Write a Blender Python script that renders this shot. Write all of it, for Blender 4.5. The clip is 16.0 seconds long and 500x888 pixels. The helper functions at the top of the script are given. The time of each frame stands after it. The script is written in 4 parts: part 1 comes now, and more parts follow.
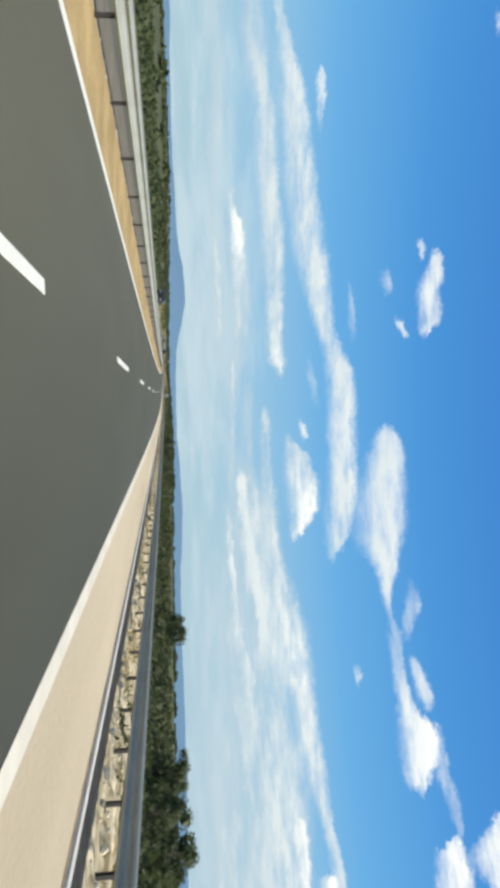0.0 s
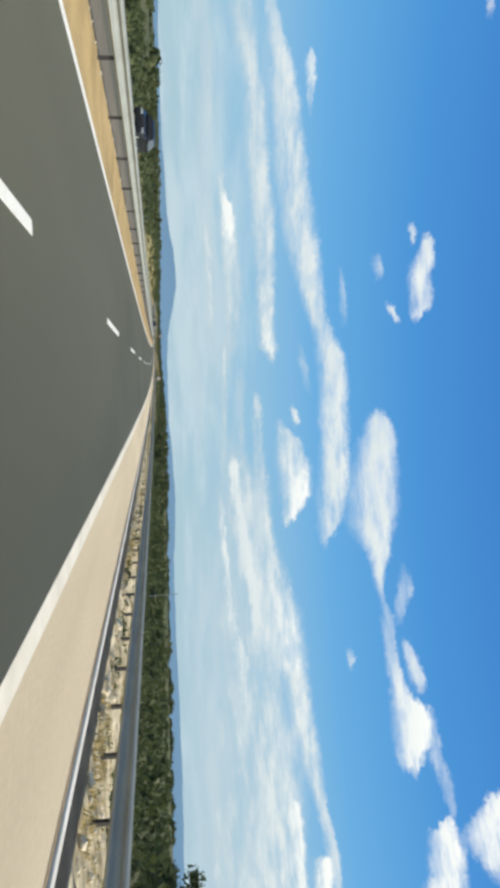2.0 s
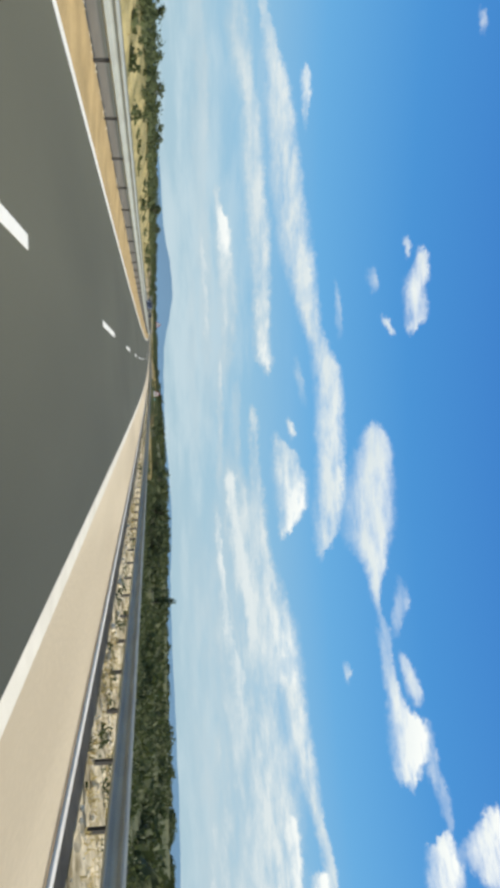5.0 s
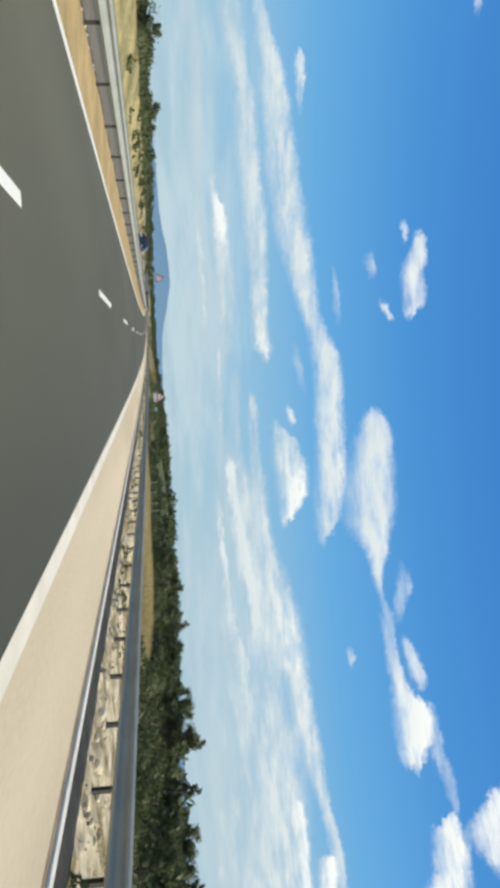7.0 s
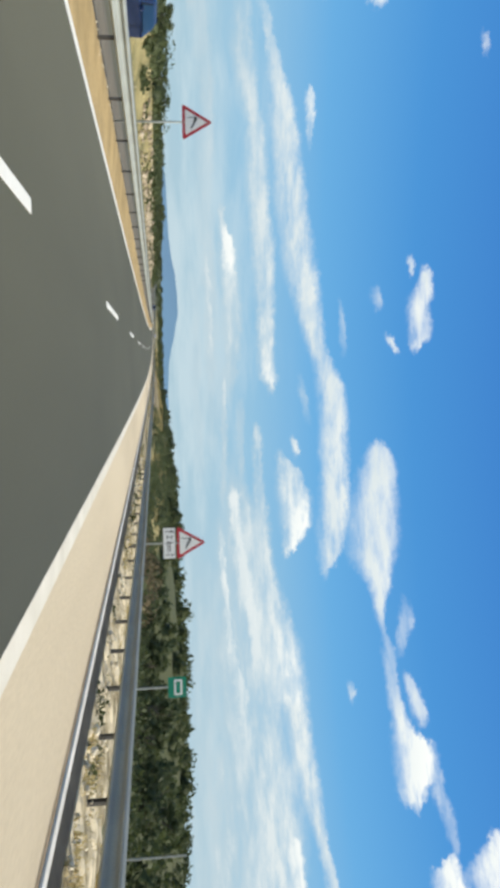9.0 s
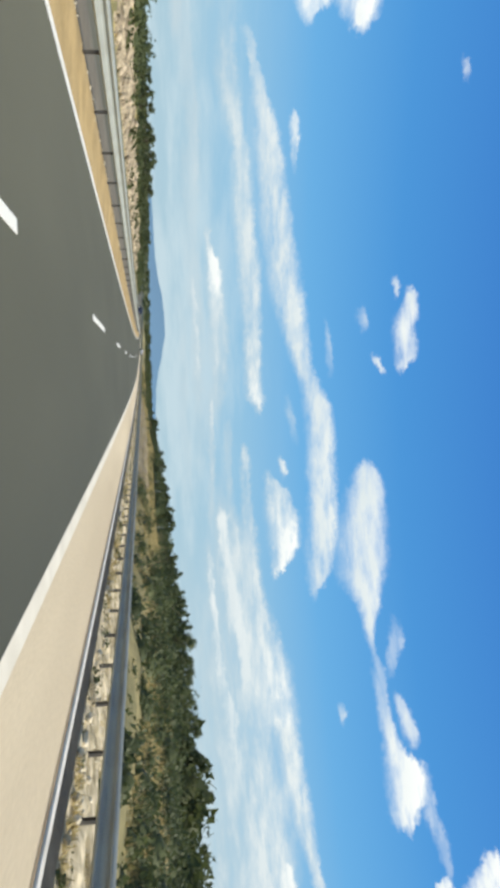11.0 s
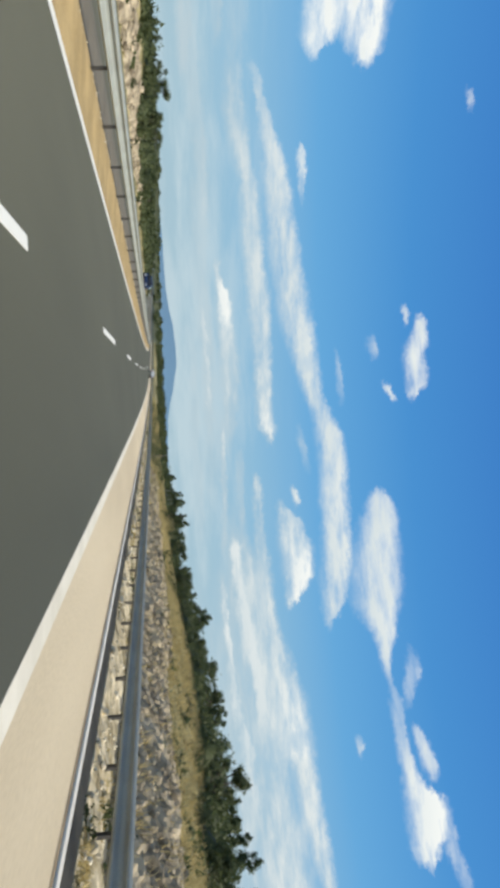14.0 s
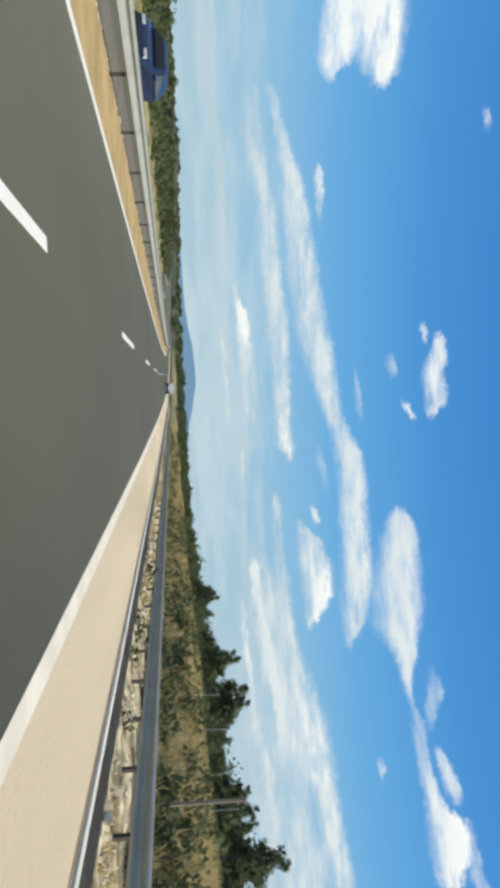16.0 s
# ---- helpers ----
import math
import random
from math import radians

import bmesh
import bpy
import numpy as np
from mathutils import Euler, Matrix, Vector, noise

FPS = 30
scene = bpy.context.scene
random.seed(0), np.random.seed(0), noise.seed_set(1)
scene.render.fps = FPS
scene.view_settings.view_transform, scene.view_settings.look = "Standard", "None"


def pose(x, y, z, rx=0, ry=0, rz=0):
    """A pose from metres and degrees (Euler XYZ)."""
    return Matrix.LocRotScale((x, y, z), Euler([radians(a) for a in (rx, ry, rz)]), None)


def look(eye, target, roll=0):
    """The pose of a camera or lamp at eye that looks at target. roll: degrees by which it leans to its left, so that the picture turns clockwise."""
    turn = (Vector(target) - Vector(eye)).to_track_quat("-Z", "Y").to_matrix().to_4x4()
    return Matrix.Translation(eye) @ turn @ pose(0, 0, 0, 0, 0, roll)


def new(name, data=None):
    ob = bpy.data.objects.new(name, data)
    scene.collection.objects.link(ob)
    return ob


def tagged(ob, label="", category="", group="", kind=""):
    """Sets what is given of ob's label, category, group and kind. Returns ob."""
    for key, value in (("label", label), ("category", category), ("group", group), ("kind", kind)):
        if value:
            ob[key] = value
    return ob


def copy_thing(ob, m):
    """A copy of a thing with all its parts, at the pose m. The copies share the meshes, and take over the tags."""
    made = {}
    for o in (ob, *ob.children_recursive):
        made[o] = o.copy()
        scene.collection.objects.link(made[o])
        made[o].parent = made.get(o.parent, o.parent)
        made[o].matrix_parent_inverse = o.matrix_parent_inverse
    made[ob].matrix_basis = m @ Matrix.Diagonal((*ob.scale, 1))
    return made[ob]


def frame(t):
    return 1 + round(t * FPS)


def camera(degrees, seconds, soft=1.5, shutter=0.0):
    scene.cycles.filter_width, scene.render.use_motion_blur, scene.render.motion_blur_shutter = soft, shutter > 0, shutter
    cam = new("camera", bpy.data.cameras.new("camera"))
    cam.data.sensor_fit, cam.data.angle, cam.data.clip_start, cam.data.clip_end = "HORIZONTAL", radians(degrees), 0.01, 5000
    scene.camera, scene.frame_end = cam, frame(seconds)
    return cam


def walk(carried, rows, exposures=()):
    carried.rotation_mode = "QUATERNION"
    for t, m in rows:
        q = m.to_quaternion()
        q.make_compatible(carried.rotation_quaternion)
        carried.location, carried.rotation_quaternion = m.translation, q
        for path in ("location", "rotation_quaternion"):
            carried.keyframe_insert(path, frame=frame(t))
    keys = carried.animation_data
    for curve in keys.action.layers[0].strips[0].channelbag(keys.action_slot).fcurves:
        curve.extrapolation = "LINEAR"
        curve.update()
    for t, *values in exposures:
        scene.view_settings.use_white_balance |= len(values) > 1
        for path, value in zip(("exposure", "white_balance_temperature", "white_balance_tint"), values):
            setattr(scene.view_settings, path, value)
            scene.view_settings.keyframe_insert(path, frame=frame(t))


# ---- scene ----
# The clip was filmed with the phone held upright and the view lying on its side: the picture's right is the world's up.
LENS, SPEED, EYE = 34.54, 36.0, 1.175
cam = camera(LENS, 16.0, soft=4.9)


# ---- the road's line: arc length s along the dashed lane line, X metres to its right ----
def heading(s):
    u = min(s, 600.0) / 300.0
    h = 0.05435 * u + 0.01103 * u * u - 0.00260 * u ** 3
    if s > 600:
        h += (s - 600) * 2.2e-4
    if s > 730:
        h += (min(s, 1100.0) - 730) / 650.0
    if s > 1150:
        h -= (s - 1150) * 2.2e-4
    return h


S_MIN, S_STEP, S_MAX = -200, 2, 1600
_line = []
_px = _py = 0.0
for _i in range(0, (S_MAX - 0) // S_STEP + 1):
    _s = _i * S_STEP
    _line.append((_px, _py))
    _h = heading(_s + S_STEP / 2)
    _px -= math.sin(_h) * S_STEP
    _py += math.cos(_h) * S_STEP


def rise(s):
    """The road climbs gently once it is in the bend."""
    return max(0.0, s - 690.0) ** 2 / 26000.0 if s < 1200 else 10.0


def place(s, X, z=0.0):
    """World point at s along the road, X to the right."""
    if s < 0:
        px, py, h = 0.0, s, 0.0
    else:
        sc = min(s, S_MAX - 1e-3)
        i = int(sc / S_STEP)
        f = sc / S_STEP - i
        (ax, ay), (bx, by) = _line[i], _line[i + 1]
        px, py, h = ax + (bx - ax) * f, ay + (by - ay) * f, heading(s)
        px -= math.sin(h) * (s - sc)
        py += math.cos(h) * (s - sc)
    return Vector((px + math.cos(h) * X, py + math.sin(h) * X, z + rise(s)))


def road_pose(s, X, z=0.0, turn=0.0):
    """Pose whose y runs along the road at s, X."""
    h = heading(s) if s > 0 else 0.0
    return Matrix.Translation(place(s, X, z)) @ Matrix.Rotation(h + radians(turn), 4, "Z")


def view(t, side, yaw, pitch, roll):
    """The phone at t seconds: side metres right of the lane line; angles of the level view."""
    level = Euler((radians(pitch), radians(roll), radians(yaw)), "YXZ").to_matrix()
    right, ahead, up = level.col[0], level.col[1], level.col[2]
    m = Matrix((up, -right, -ahead)).transposed().to_4x4()
    return Matrix.Translation(place(SPEED * t, side, EYE)) @ m


WAY = [
    (0.0, 1.221, -2.58, 5.91, 1.18),
    (0.5, 1.321, -5.99, 6.04, 4.91),
    (1.0, 1.329, -5.52, 5.36, 1.14),
    (1.5, 1.451, -4.74, 5.84, 0.52),
    (2.0, 1.546, -3.61, 6.45, 1.70),
    (2.5, 1.686, -2.79, 6.04, 1.86),
    (3.0, 1.639, -3.35, 6.26, 0.61),
    (3.5, 1.572, -2.92, 6.95, 1.07),
    (4.0, 1.500, -3.23, 6.41, 1.71),
    (6.5, 1.391, -1.85, 7.48, 1.54),
    (7.0, 1.533, -3.58, 6.72, 2.80),
    (7.5, 1.624, -1.06, 5.93, 1.85),
    (8.0, 1.630, -1.64, 5.87, 2.00),
    (8.5, 1.623, -1.76, 6.59, 2.54),
    (9.0, 1.597, -1.43, 6.51, 1.41),
    (9.5, 1.562, -1.03, 6.56, 0.78),
    (12.0, 1.480, 0.74, 7.79, 2.62),
    (12.5, 1.492, 1.05, 7.76, 2.53),
    (13.0, 1.494, 1.60, 7.23, 1.59),
    (13.5, 1.458, 1.75, 6.84, 1.61),
    (14.0, 1.457, 2.20, 6.65, 2.33),
    (14.5, 1.509, 2.46, 6.53, 2.65),
    (15.0, 1.559, 2.30, 6.26, 2.89),
    (15.5, 1.650, 2.97, 5.89, 2.69),
    (16.0, 1.520, 3.62, 5.36, 2.38),
]
LIGHTER = [(0.0, 0.12), (0.5, 0.09), (1.0, 0.02), (1.5, 0.06), (2.5, 0.07), (3.5, 0.03), (4.0, 0.06), (7.0, 0.05), (7.5, 0.03), (8.5, 0.05), (9.5, 0.12), (12.0, 0.10), (12.5, 0.02),
           (13.0, -0.05), (14.0, -0.02), (14.5, 0.04), (15.5, -0.01), (16.0, 0.04)]
walk(cam, [(r[0], view(*r)) for r in WAY], [(t, stops, 6500, 7.0) for t, stops in LIGHTER])

# ---- sky, clouds and sun ----
SUN_EL, SUN_AZ = 34.0, 98.0      # height; degrees to the right of the first heading
sun_data = bpy.data.lights.new("sun", "SUN")
sun_data.energy, sun_data.angle, sun_data.color = 5.0, radians(0.53), (1.0, 0.93, 0.80)
sun = new("sun", sun_data)
_a, _e = radians(SUN_AZ), radians(SUN_EL)
sun.matrix_world = look((math.sin(_a) * math.cos(_e) * 100, math.cos(_a) * math.cos(_e) * 100, math.sin(_e) * 100), (0, 0, 0))

world = bpy.data.worlds.new("sky")
scene.world = world
world.use_nodes = True
W = world.node_tree
W.nodes.clear()


def wmath(op, a, b=None, c=None, clamp=False):
    n = W.nodes.new("ShaderNodeMath")
    n.operation, n.use_clamp = op, clamp
    for i, v in enumerate((a, b, c)):
        if v is None:
            continue
        if isinstance(v, (int, float)):
            n.inputs[i].default_value = v
        else:
            W.links.new(v, n.inputs[i])
    return n.outputs[0]


_tc = W.nodes.new("ShaderNodeTexCoord")
_sep = W.nodes.new("ShaderNodeSeparateXYZ")
W.links.new(_tc.outputs["Generated"], _sep.inputs[0])
_az = wmath("MULTIPLY", wmath("ARCTAN2", _sep.outputs[0], _sep.outputs[1]), 180 / math.pi)
_el = wmath("MULTIPLY", wmath("ARCSINE", _sep.outputs[2]), 180 / math.pi)
_dir = W.nodes.new("ShaderNodeCombineXYZ")
W.links.new(_az, _dir.inputs[0])
W.links.new(_el, _dir.inputs[1])


def wnoise(sx, sy, turn, scale, detail, rough, seed):
    m = W.nodes.new("ShaderNodeMapping")
    m.inputs["Location"].default_value = (seed, seed * 1.7, seed * 0.3)
    m.inputs["Rotation"].default_value = (0, 0, radians(turn))
    m.inputs["Scale"].default_value = (sx, sy, 1)
    W.links.new(_dir.outputs[0], m.inputs[0])
    n = W.nodes.new("ShaderNodeTexNoise")
    n.inputs["Scale"].default_value, n.inputs["Detail"].default_value, n.inputs["Roughness"].default_value = scale, detail, rough
    W.links.new(m.outputs[0], n.inputs["Vector"])
    return n


# ragged edges: the sky's own coordinates are bent by three noises before the clouds are laid in
_w1 = wnoise(0.5, 1.0, -8, 0.55, 4, 0.55, 3.1)
_w2 = wnoise(0.7, 1.0, -5, 2.2, 3, 0.6, 7.7)


def wbend(noise_node, amount, base):
    s = W.nodes.new("ShaderNodeVectorMath")
    s.operation = "SUBTRACT"
    W.links.new(noise_node.outputs["Color"], s.inputs[0])
    s.inputs[1].default_value = (0.5, 0.5, 0.5)
    m = W.nodes.new("ShaderNodeVectorMath")
    m.operation = "MULTIPLY_ADD"
    W.links.new(s.outputs[0], m.inputs[0])
    m.inputs[1].default_value = amount
    W.links.new(base, m.inputs[2])
    return m.outputs[0]


_w3 = wnoise(0.8, 1.0, -5, 5.5, 4, 0.62, 13.3)
_bent = wbend(_w3, (0.5, 0.30, 0), wbend(_w2, (1.2, 0.55, 0), wbend(_w1, (1.3, 0.50, 0), _dir.outputs[0])))
_clear_air, _lit, _base = [None], [None], [_bent]


def wrange(value, a, b, c=0.0, d=1.0):
    n = W.nodes.new("ShaderNodeMapRange")
    n.interpolation_type = "SMOOTHSTEP"
    for i, v in enumerate((value, a, b, c, d)):
        if isinstance(v, (int, float)):
            n.inputs[i].default_value = v
        else:
            W.links.new(v, n.inputs[i])
    return n.outputs[0]


def cloud(*rows):
    """One bank of cloud along the sky. Rows of azimuth, foot, top (degrees), thickness, whiteness."""
    if _clear_air[0] is not None:       # one after the other, so that the shader stays small
        link = W.nodes.new("ShaderNodeVectorMath")
        link.operation = "MULTIPLY_ADD"
        W.links.new(wmath("ADD", _clear_air[0], _lit[0]), link.inputs[0])
        link.inputs[1].default_value = (0, 0, 1e-6)
        W.links.new(_base[0], link.inputs[2])
        _base[0] = link.outputs[0]
    here = W.nodes.new("ShaderNodeSeparateXYZ")
    W.links.new(_base[0], here.inputs[0])
    a0, a1 = rows[0][0], rows[-1][0]
    e0 = min(r[1] for r in rows) - 0.5
    e1 = max(r[2] for r in rows) + 0.5
    ramp = W.nodes.new("ShaderNodeValToRGB")
    stops = ramp.color_ramp.elements
    while len(stops) > 1:
        stops.remove(stops[-1])
    for k, (az, lo, hi, thick, white) in enumerate(rows):
        stop = stops[0] if k == 0 else stops.new((az - a0) / (a1 - a0))
        stop.position = (az - a0) / (a1 - a0)
        stop.color = ((lo - e0) / (e1 - e0), (hi - e0) / (e1 - e0), thick, white)
    W.links.new(wmath("MULTIPLY_ADD", here.outputs[0], 1 / (a1 - a0), -a0 / (a1 - a0), clamp=True), ramp.inputs[0])
    edge = W.nodes.new("ShaderNodeSeparateColor")
    W.links.new(ramp.outputs[0], edge.inputs[0])
    high = wmath("MULTIPLY_ADD", here.outputs[1], 1 / (e1 - e0), -e0 / (e1 - e0))
    u = wmath("DIVIDE", wmath("SUBTRACT", high, edge.outputs[0]), wmath("SUBTRACT", edge.outputs[1], edge.outputs[0]))
    body = wmath("MULTIPLY", wrange(u, -0.22, 0.48), wrange(u, 1.16, 0.74))       # soft below, firm above
    a = wmath("MULTIPLY", wmath("MULTIPLY", body, edge.outputs[2]), _grain, clamp=True)
    glow = wmath("MULTIPLY", ramp.outputs[1], wmath("MULTIPLY_ADD", u, 0.45, 0.62))
    if _clear_air[0] is None:
        _clear_air[0] = wmath("SUBTRACT", 1.0, a)
        _lit[0] = wmath("MULTIPLY", glow, 1.0)
    else:
        _clear_air[0] = wmath("MULTIPLY", _clear_air[0], wmath("SUBTRACT", 1.0, a))
        m = W.nodes.new("ShaderNodeMix")
        W.links.new(a, m.inputs[0])
        W.links.new(_lit[0], m.inputs[2])
        W.links.new(glow, m.inputs[3])
        _lit[0] = m.outputs[0]


# streaks and ragged gaps inside the clouds
_f1 = wnoise(0.22, 1.0, -7, 1.9, 6, 0.62, 11.0)
_f2 = wnoise(0.30, 1.0, -6, 0.6, 4, 0.55, 21.0)
_grain = wmath("MULTIPLY_ADD", wmath("ADD", _f1.outputs[0], wmath("MULTIPLY", _f2.outputs[0], 0.6)), 2.4, -0.94)

cloud((-28.04, 6.75, 7.10, 0, 0.4), (-27.11, 6.93, 7.72, 0.4, 0.4), (-25.83, 7.38, 7.96, 0.55, 0.4), (-23.85, 7.69, 8.61, 0.65, 0.45), (-22.15, 7.83, 9.24, 0.8, 0.55), (-20.39, 7.93, 9.70, 0.85, 0.5), (-18.59, 8.10, 9.90, 0.85, 0.45), (-16.75, 8.27, 10.24, 0.88, 0.45), (-14.86, 8.43, 10.50, 0.88, 0.45), (-12.94, 8.75, 10.88, 0.88, 0.45), (-10.98, 9.10, 11.13, 0.88, 0.5), (-8.98, 9.60, 11.57, 0.88, 0.5), (-6.96, 10.23, 11.76, 0, 0.5))
cloud((-8.98, 9.60, 11.57, 0, 0.5), (-6.96, 10.23, 11.76, 0.88, 0.5), (-5.73, 10.64, 11.85, 0.8, 0.45), (-4.08, 11.17, 12.55, 0.75, 0.45), (-2.83, 11.38, 13.12, 0.85, 0.5), (-0.74, 11.53, 13.44, 0.9, 0.55), (1.35, 11.54, 13.41, 0.92, 0.6), (3.45, 11.58, 13.37, 0.92, 0.6), (5.54, 11.41, 13.32, 0.92, 0.55), (7.62, 11.18, 13.12, 0.9, 0.5), (9.27, 11.11, 12.65, 0.8, 0.5), (10.50, 11.10, 11.91, 0.6, 0.5), (11.40, 11.18, 11.46, 0, 0.5))
cloud((-34.94, 5.31, 6.71, 0, 0.3), (-28.94, 5.31, 6.71, 0.3, 0.3), (-27.06, 5.18, 6.43, 0.5, 0.35), (-25.44, 5.04, 6.53, 0.6, 0.4), (-23.80, 5.44, 6.88, 0.65, 0.4), (-22.10, 5.85, 7.08, 0.68, 0.45), (-20.35, 6.30, 7.55, 0.72, 0.45), (-16.72, 6.37, 7.84, 0.78, 0.45), (-14.84, 6.48, 7.96, 0.78, 0.45), (-12.92, 6.69, 8.27, 0.78, 0.45), (-10.97, 6.91, 8.38, 0.78, 0.45), (-8.98, 7.08, 8.40, 0.8, 0.5), (-4.94, 7.20, 8.33, 0.86, 0.55), (-4.12, 7.23, 8.49, 0.95, 0.75), (-3.21, 7.27, 8.53, 0.98, 0.85), (-2.67, 7.67, 8.36, 0.8, 0.6), (-1.97, 7.83, 8.15, 0, 0.5))
cloud((-15.38, 4.41, 4.80, 0, 0.5), (-14.81, 4.45, 4.92, 0.5, 0.5), (-13.98, 4.57, 4.96, 0.55, 0.6), (-13.36, 4.49, 5.24, 0.95, 0.9), (-12.13, 4.45, 5.71, 1, 1), (-10.96, 4.49, 5.68, 0.98, 1), (-10.17, 4.57, 5.72, 0.75, 0.6), (-8.98, 4.56, 5.92, 0.66, 0.45), (-6.98, 4.47, 6.04, 0.7, 0.5), (-5.36, 4.49, 5.91, 0.65, 0.45), (-3.32, 4.55, 5.61, 0.5, 0.4), (-1.27, 4.40, 5.30, 0, 0.4))
cloud((-35.43, 2.17, 3.55, 0, 0.3), (-29.43, 2.17, 3.55, 0.3, 0.3), (-26.97, 2.63, 3.80, 0.45, 0.3), (-23.73, 2.99, 4.09, 0.42, 0.3), (-20.99, 3.11, 4.23, 0.45, 0.3), (-19.39, 2.81, 4.24, 0.55, 0.4), (-16.67, 2.80, 4.10, 0.42, 0.3), (-12.89, 2.97, 4.10, 0.36, 0.3), (-8.98, 3.21, 4.44, 0.42, 0.3), (-4.96, 3.28, 4.41, 0.42, 0.3), (-1.69, 3.32, 4.53, 0.35, 0.3), (1.60, 3.38, 4.27, 0.2, 0.3), (4.08, 3.41, 4.22, 0, 0.3))
cloud((-12.12, 2.06, 2.92, 0, 0.3), (-8.98, 2.22, 3.13, 0.25, 0.3), (-4.97, 2.36, 3.24, 0.35, 0.35), (-0.89, 2.37, 3.26, 0.3, 0.3), (3.23, 2.46, 3.27, 0.2, 0.3), (5.70, 2.48, 3.21, 0, 0.3))
cloud((-2.08, 5.47, 6.04, 0, 0.4), (-0.84, 5.53, 6.18, 0.4, 0.4), (1.23, 5.54, 6.15, 0.5, 0.4), (2.88, 5.59, 6.04, 0.45, 0.4), (3.92, 5.61, 5.93, 0, 0.4))
cloud((-0.21, 6.79, 7.15, 0, 0.5), (0.62, 6.73, 7.30, 0.6, 0.5), (1.87, 6.67, 7.45, 0.78, 0.55), (3.32, 6.64, 7.38, 0.72, 0.5), (4.57, 6.53, 7.51, 0.66, 0.45), (7.47, 6.37, 7.76, 0.7, 0.45), (9.53, 6.47, 7.85, 0.75, 0.45), (11.58, 6.52, 8.13, 0.8, 0.5), (13.61, 6.68, 8.81, 0.86, 0.6), (15.63, 6.99, 9.38, 0.92, 0.75), (17.61, 7.25, 9.58, 0.96, 0.85), (19.16, 7.28, 9.60, 0, 0.8))
cloud((17.61, 7.25, 9.58, 0, 0.85), (19.16, 7.28, 9.60, 0.97, 0.8), (20.03, 7.98, 9.62, 0.85, 0.55), (21.48, 8.23, 9.74, 0.9, 0.6), (23.34, 8.29, 9.87, 0.9, 0.6), (25.18, 8.54, 10.09, 0.85, 0.55), (26.97, 8.99, 10.11, 0.75, 0.5), (28.73, 9.49, 10.23, 0.65, 0.5), (30.44, 9.76, 10.59, 0.6, 0.5), (32.67, 10.05, 10.62, 0.6, 0.5), (34.93, 10.19, 10.68, 0.4, 0.5), (36.73, 10.16, 10.50, 0, 0.5))
cloud((3.90, 4.67, 5.20, 0, 0.5), (5.14, 4.68, 5.58, 0.95, 0.9), (7.42, 4.87, 5.76, 0.9, 0.8), (9.48, 5.10, 6.07, 0.9, 0.75), (11.52, 5.39, 6.32, 0.95, 0.8), (13.55, 5.76, 6.52, 1, 0.85), (15.55, 6.00, 6.67, 1, 0.85), (16.93, 6.21, 6.61, 0, 0.5))
cloud((1.63, 4.43, 5.74, 0, 0.3), (4.11, 4.30, 6.09, 0.4, 0.35), (7.43, 4.06, 7.15, 0.58, 0.4), (11.52, 4.03, 7.41, 0.66, 0.45), (15.53, 3.97, 7.95, 0.72, 0.45), (19.04, 3.92, 7.99, 0.72, 0.5), (20.95, 4.23, 8.03, 0.6, 0.45), (23.21, 4.54, 8.75, 0.7, 0.5), (26.81, 4.92, 8.84, 0.76, 0.5), (30.19, 4.71, 8.34, 0.8, 0.5), (32.41, 4.75, 8.48, 0.82, 0.5), (35.86, 4.85, 8.46, 0.6, 0.4), (38.17, 4.84, 8.18, 0.3, 0.4), (44.17, 4.84, 8.18, 0, 0.4))
cloud((5.30, 1.37, 4.60, 0, 0.3), (11.42, 1.43, 4.83, 0.36, 0.35), (19.29, 1.34, 5.31, 0.5, 0.4), (26.61, 1.21, 6.04, 0.6, 0.42), (32.20, 1.21, 5.99, 0.65, 0.42), (37.94, 1.17, 5.84, 0.6, 0.4), (43.94, 1.17, 5.84, 0, 0.4))
cloud((-4.96, 4.37, 4.69, 0, 0.5), (-2.92, 4.43, 4.91, 0.55, 0.55), (0.79, 4.45, 4.94, 0.6, 0.55), (4.10, 4.30, 4.71, 0.5, 0.5), (6.15, 4.17, 4.50, 0, 0.5))
cloud((-13.66, 3.32, 3.56, 0, 0.5), (-11.73, 3.31, 3.70, 0.4, 0.5), (-8.19, 3.52, 4.00, 0.5, 0.5), (-6.58, 3.58, 4.06, 0.55, 0.55), (-4.15, 3.72, 4.12, 0.45, 0.5), (-1.69, 3.84, 4.17, 0, 0.5))
cloud((4.96, 5.83, 6.32, 0, 0.4), (6.20, 5.80, 6.45, 0.5, 0.4), (8.67, 5.77, 6.34, 0.45, 0.4), (9.90, 5.85, 6.17, 0, 0.4))
cloud((6.57, 4.08, 4.49, 0, 0.5), (8.21, 4.04, 4.52, 0.7, 0.65), (12.27, 4.04, 4.60, 0.7, 0.65), (15.48, 4.33, 4.88, 0.65, 0.65), (18.62, 4.83, 5.62, 0.7, 0.65), (21.67, 5.16, 6.00, 0.65, 0.6), (24.24, 5.29, 5.74, 0, 0.5))
cloud((27.74, 7.69, 8.20, 0, 0.8), (28.26, 7.57, 8.42, 0.8, 0.9), (29.28, 7.41, 8.47, 0.85, 0.9), (30.30, 7.58, 8.56, 0.8, 0.85), (31.61, 7.64, 8.47, 0.88, 0.95), (32.89, 7.59, 8.37, 0.8, 0.9), (34.44, 7.58, 8.10, 0, 0.8))
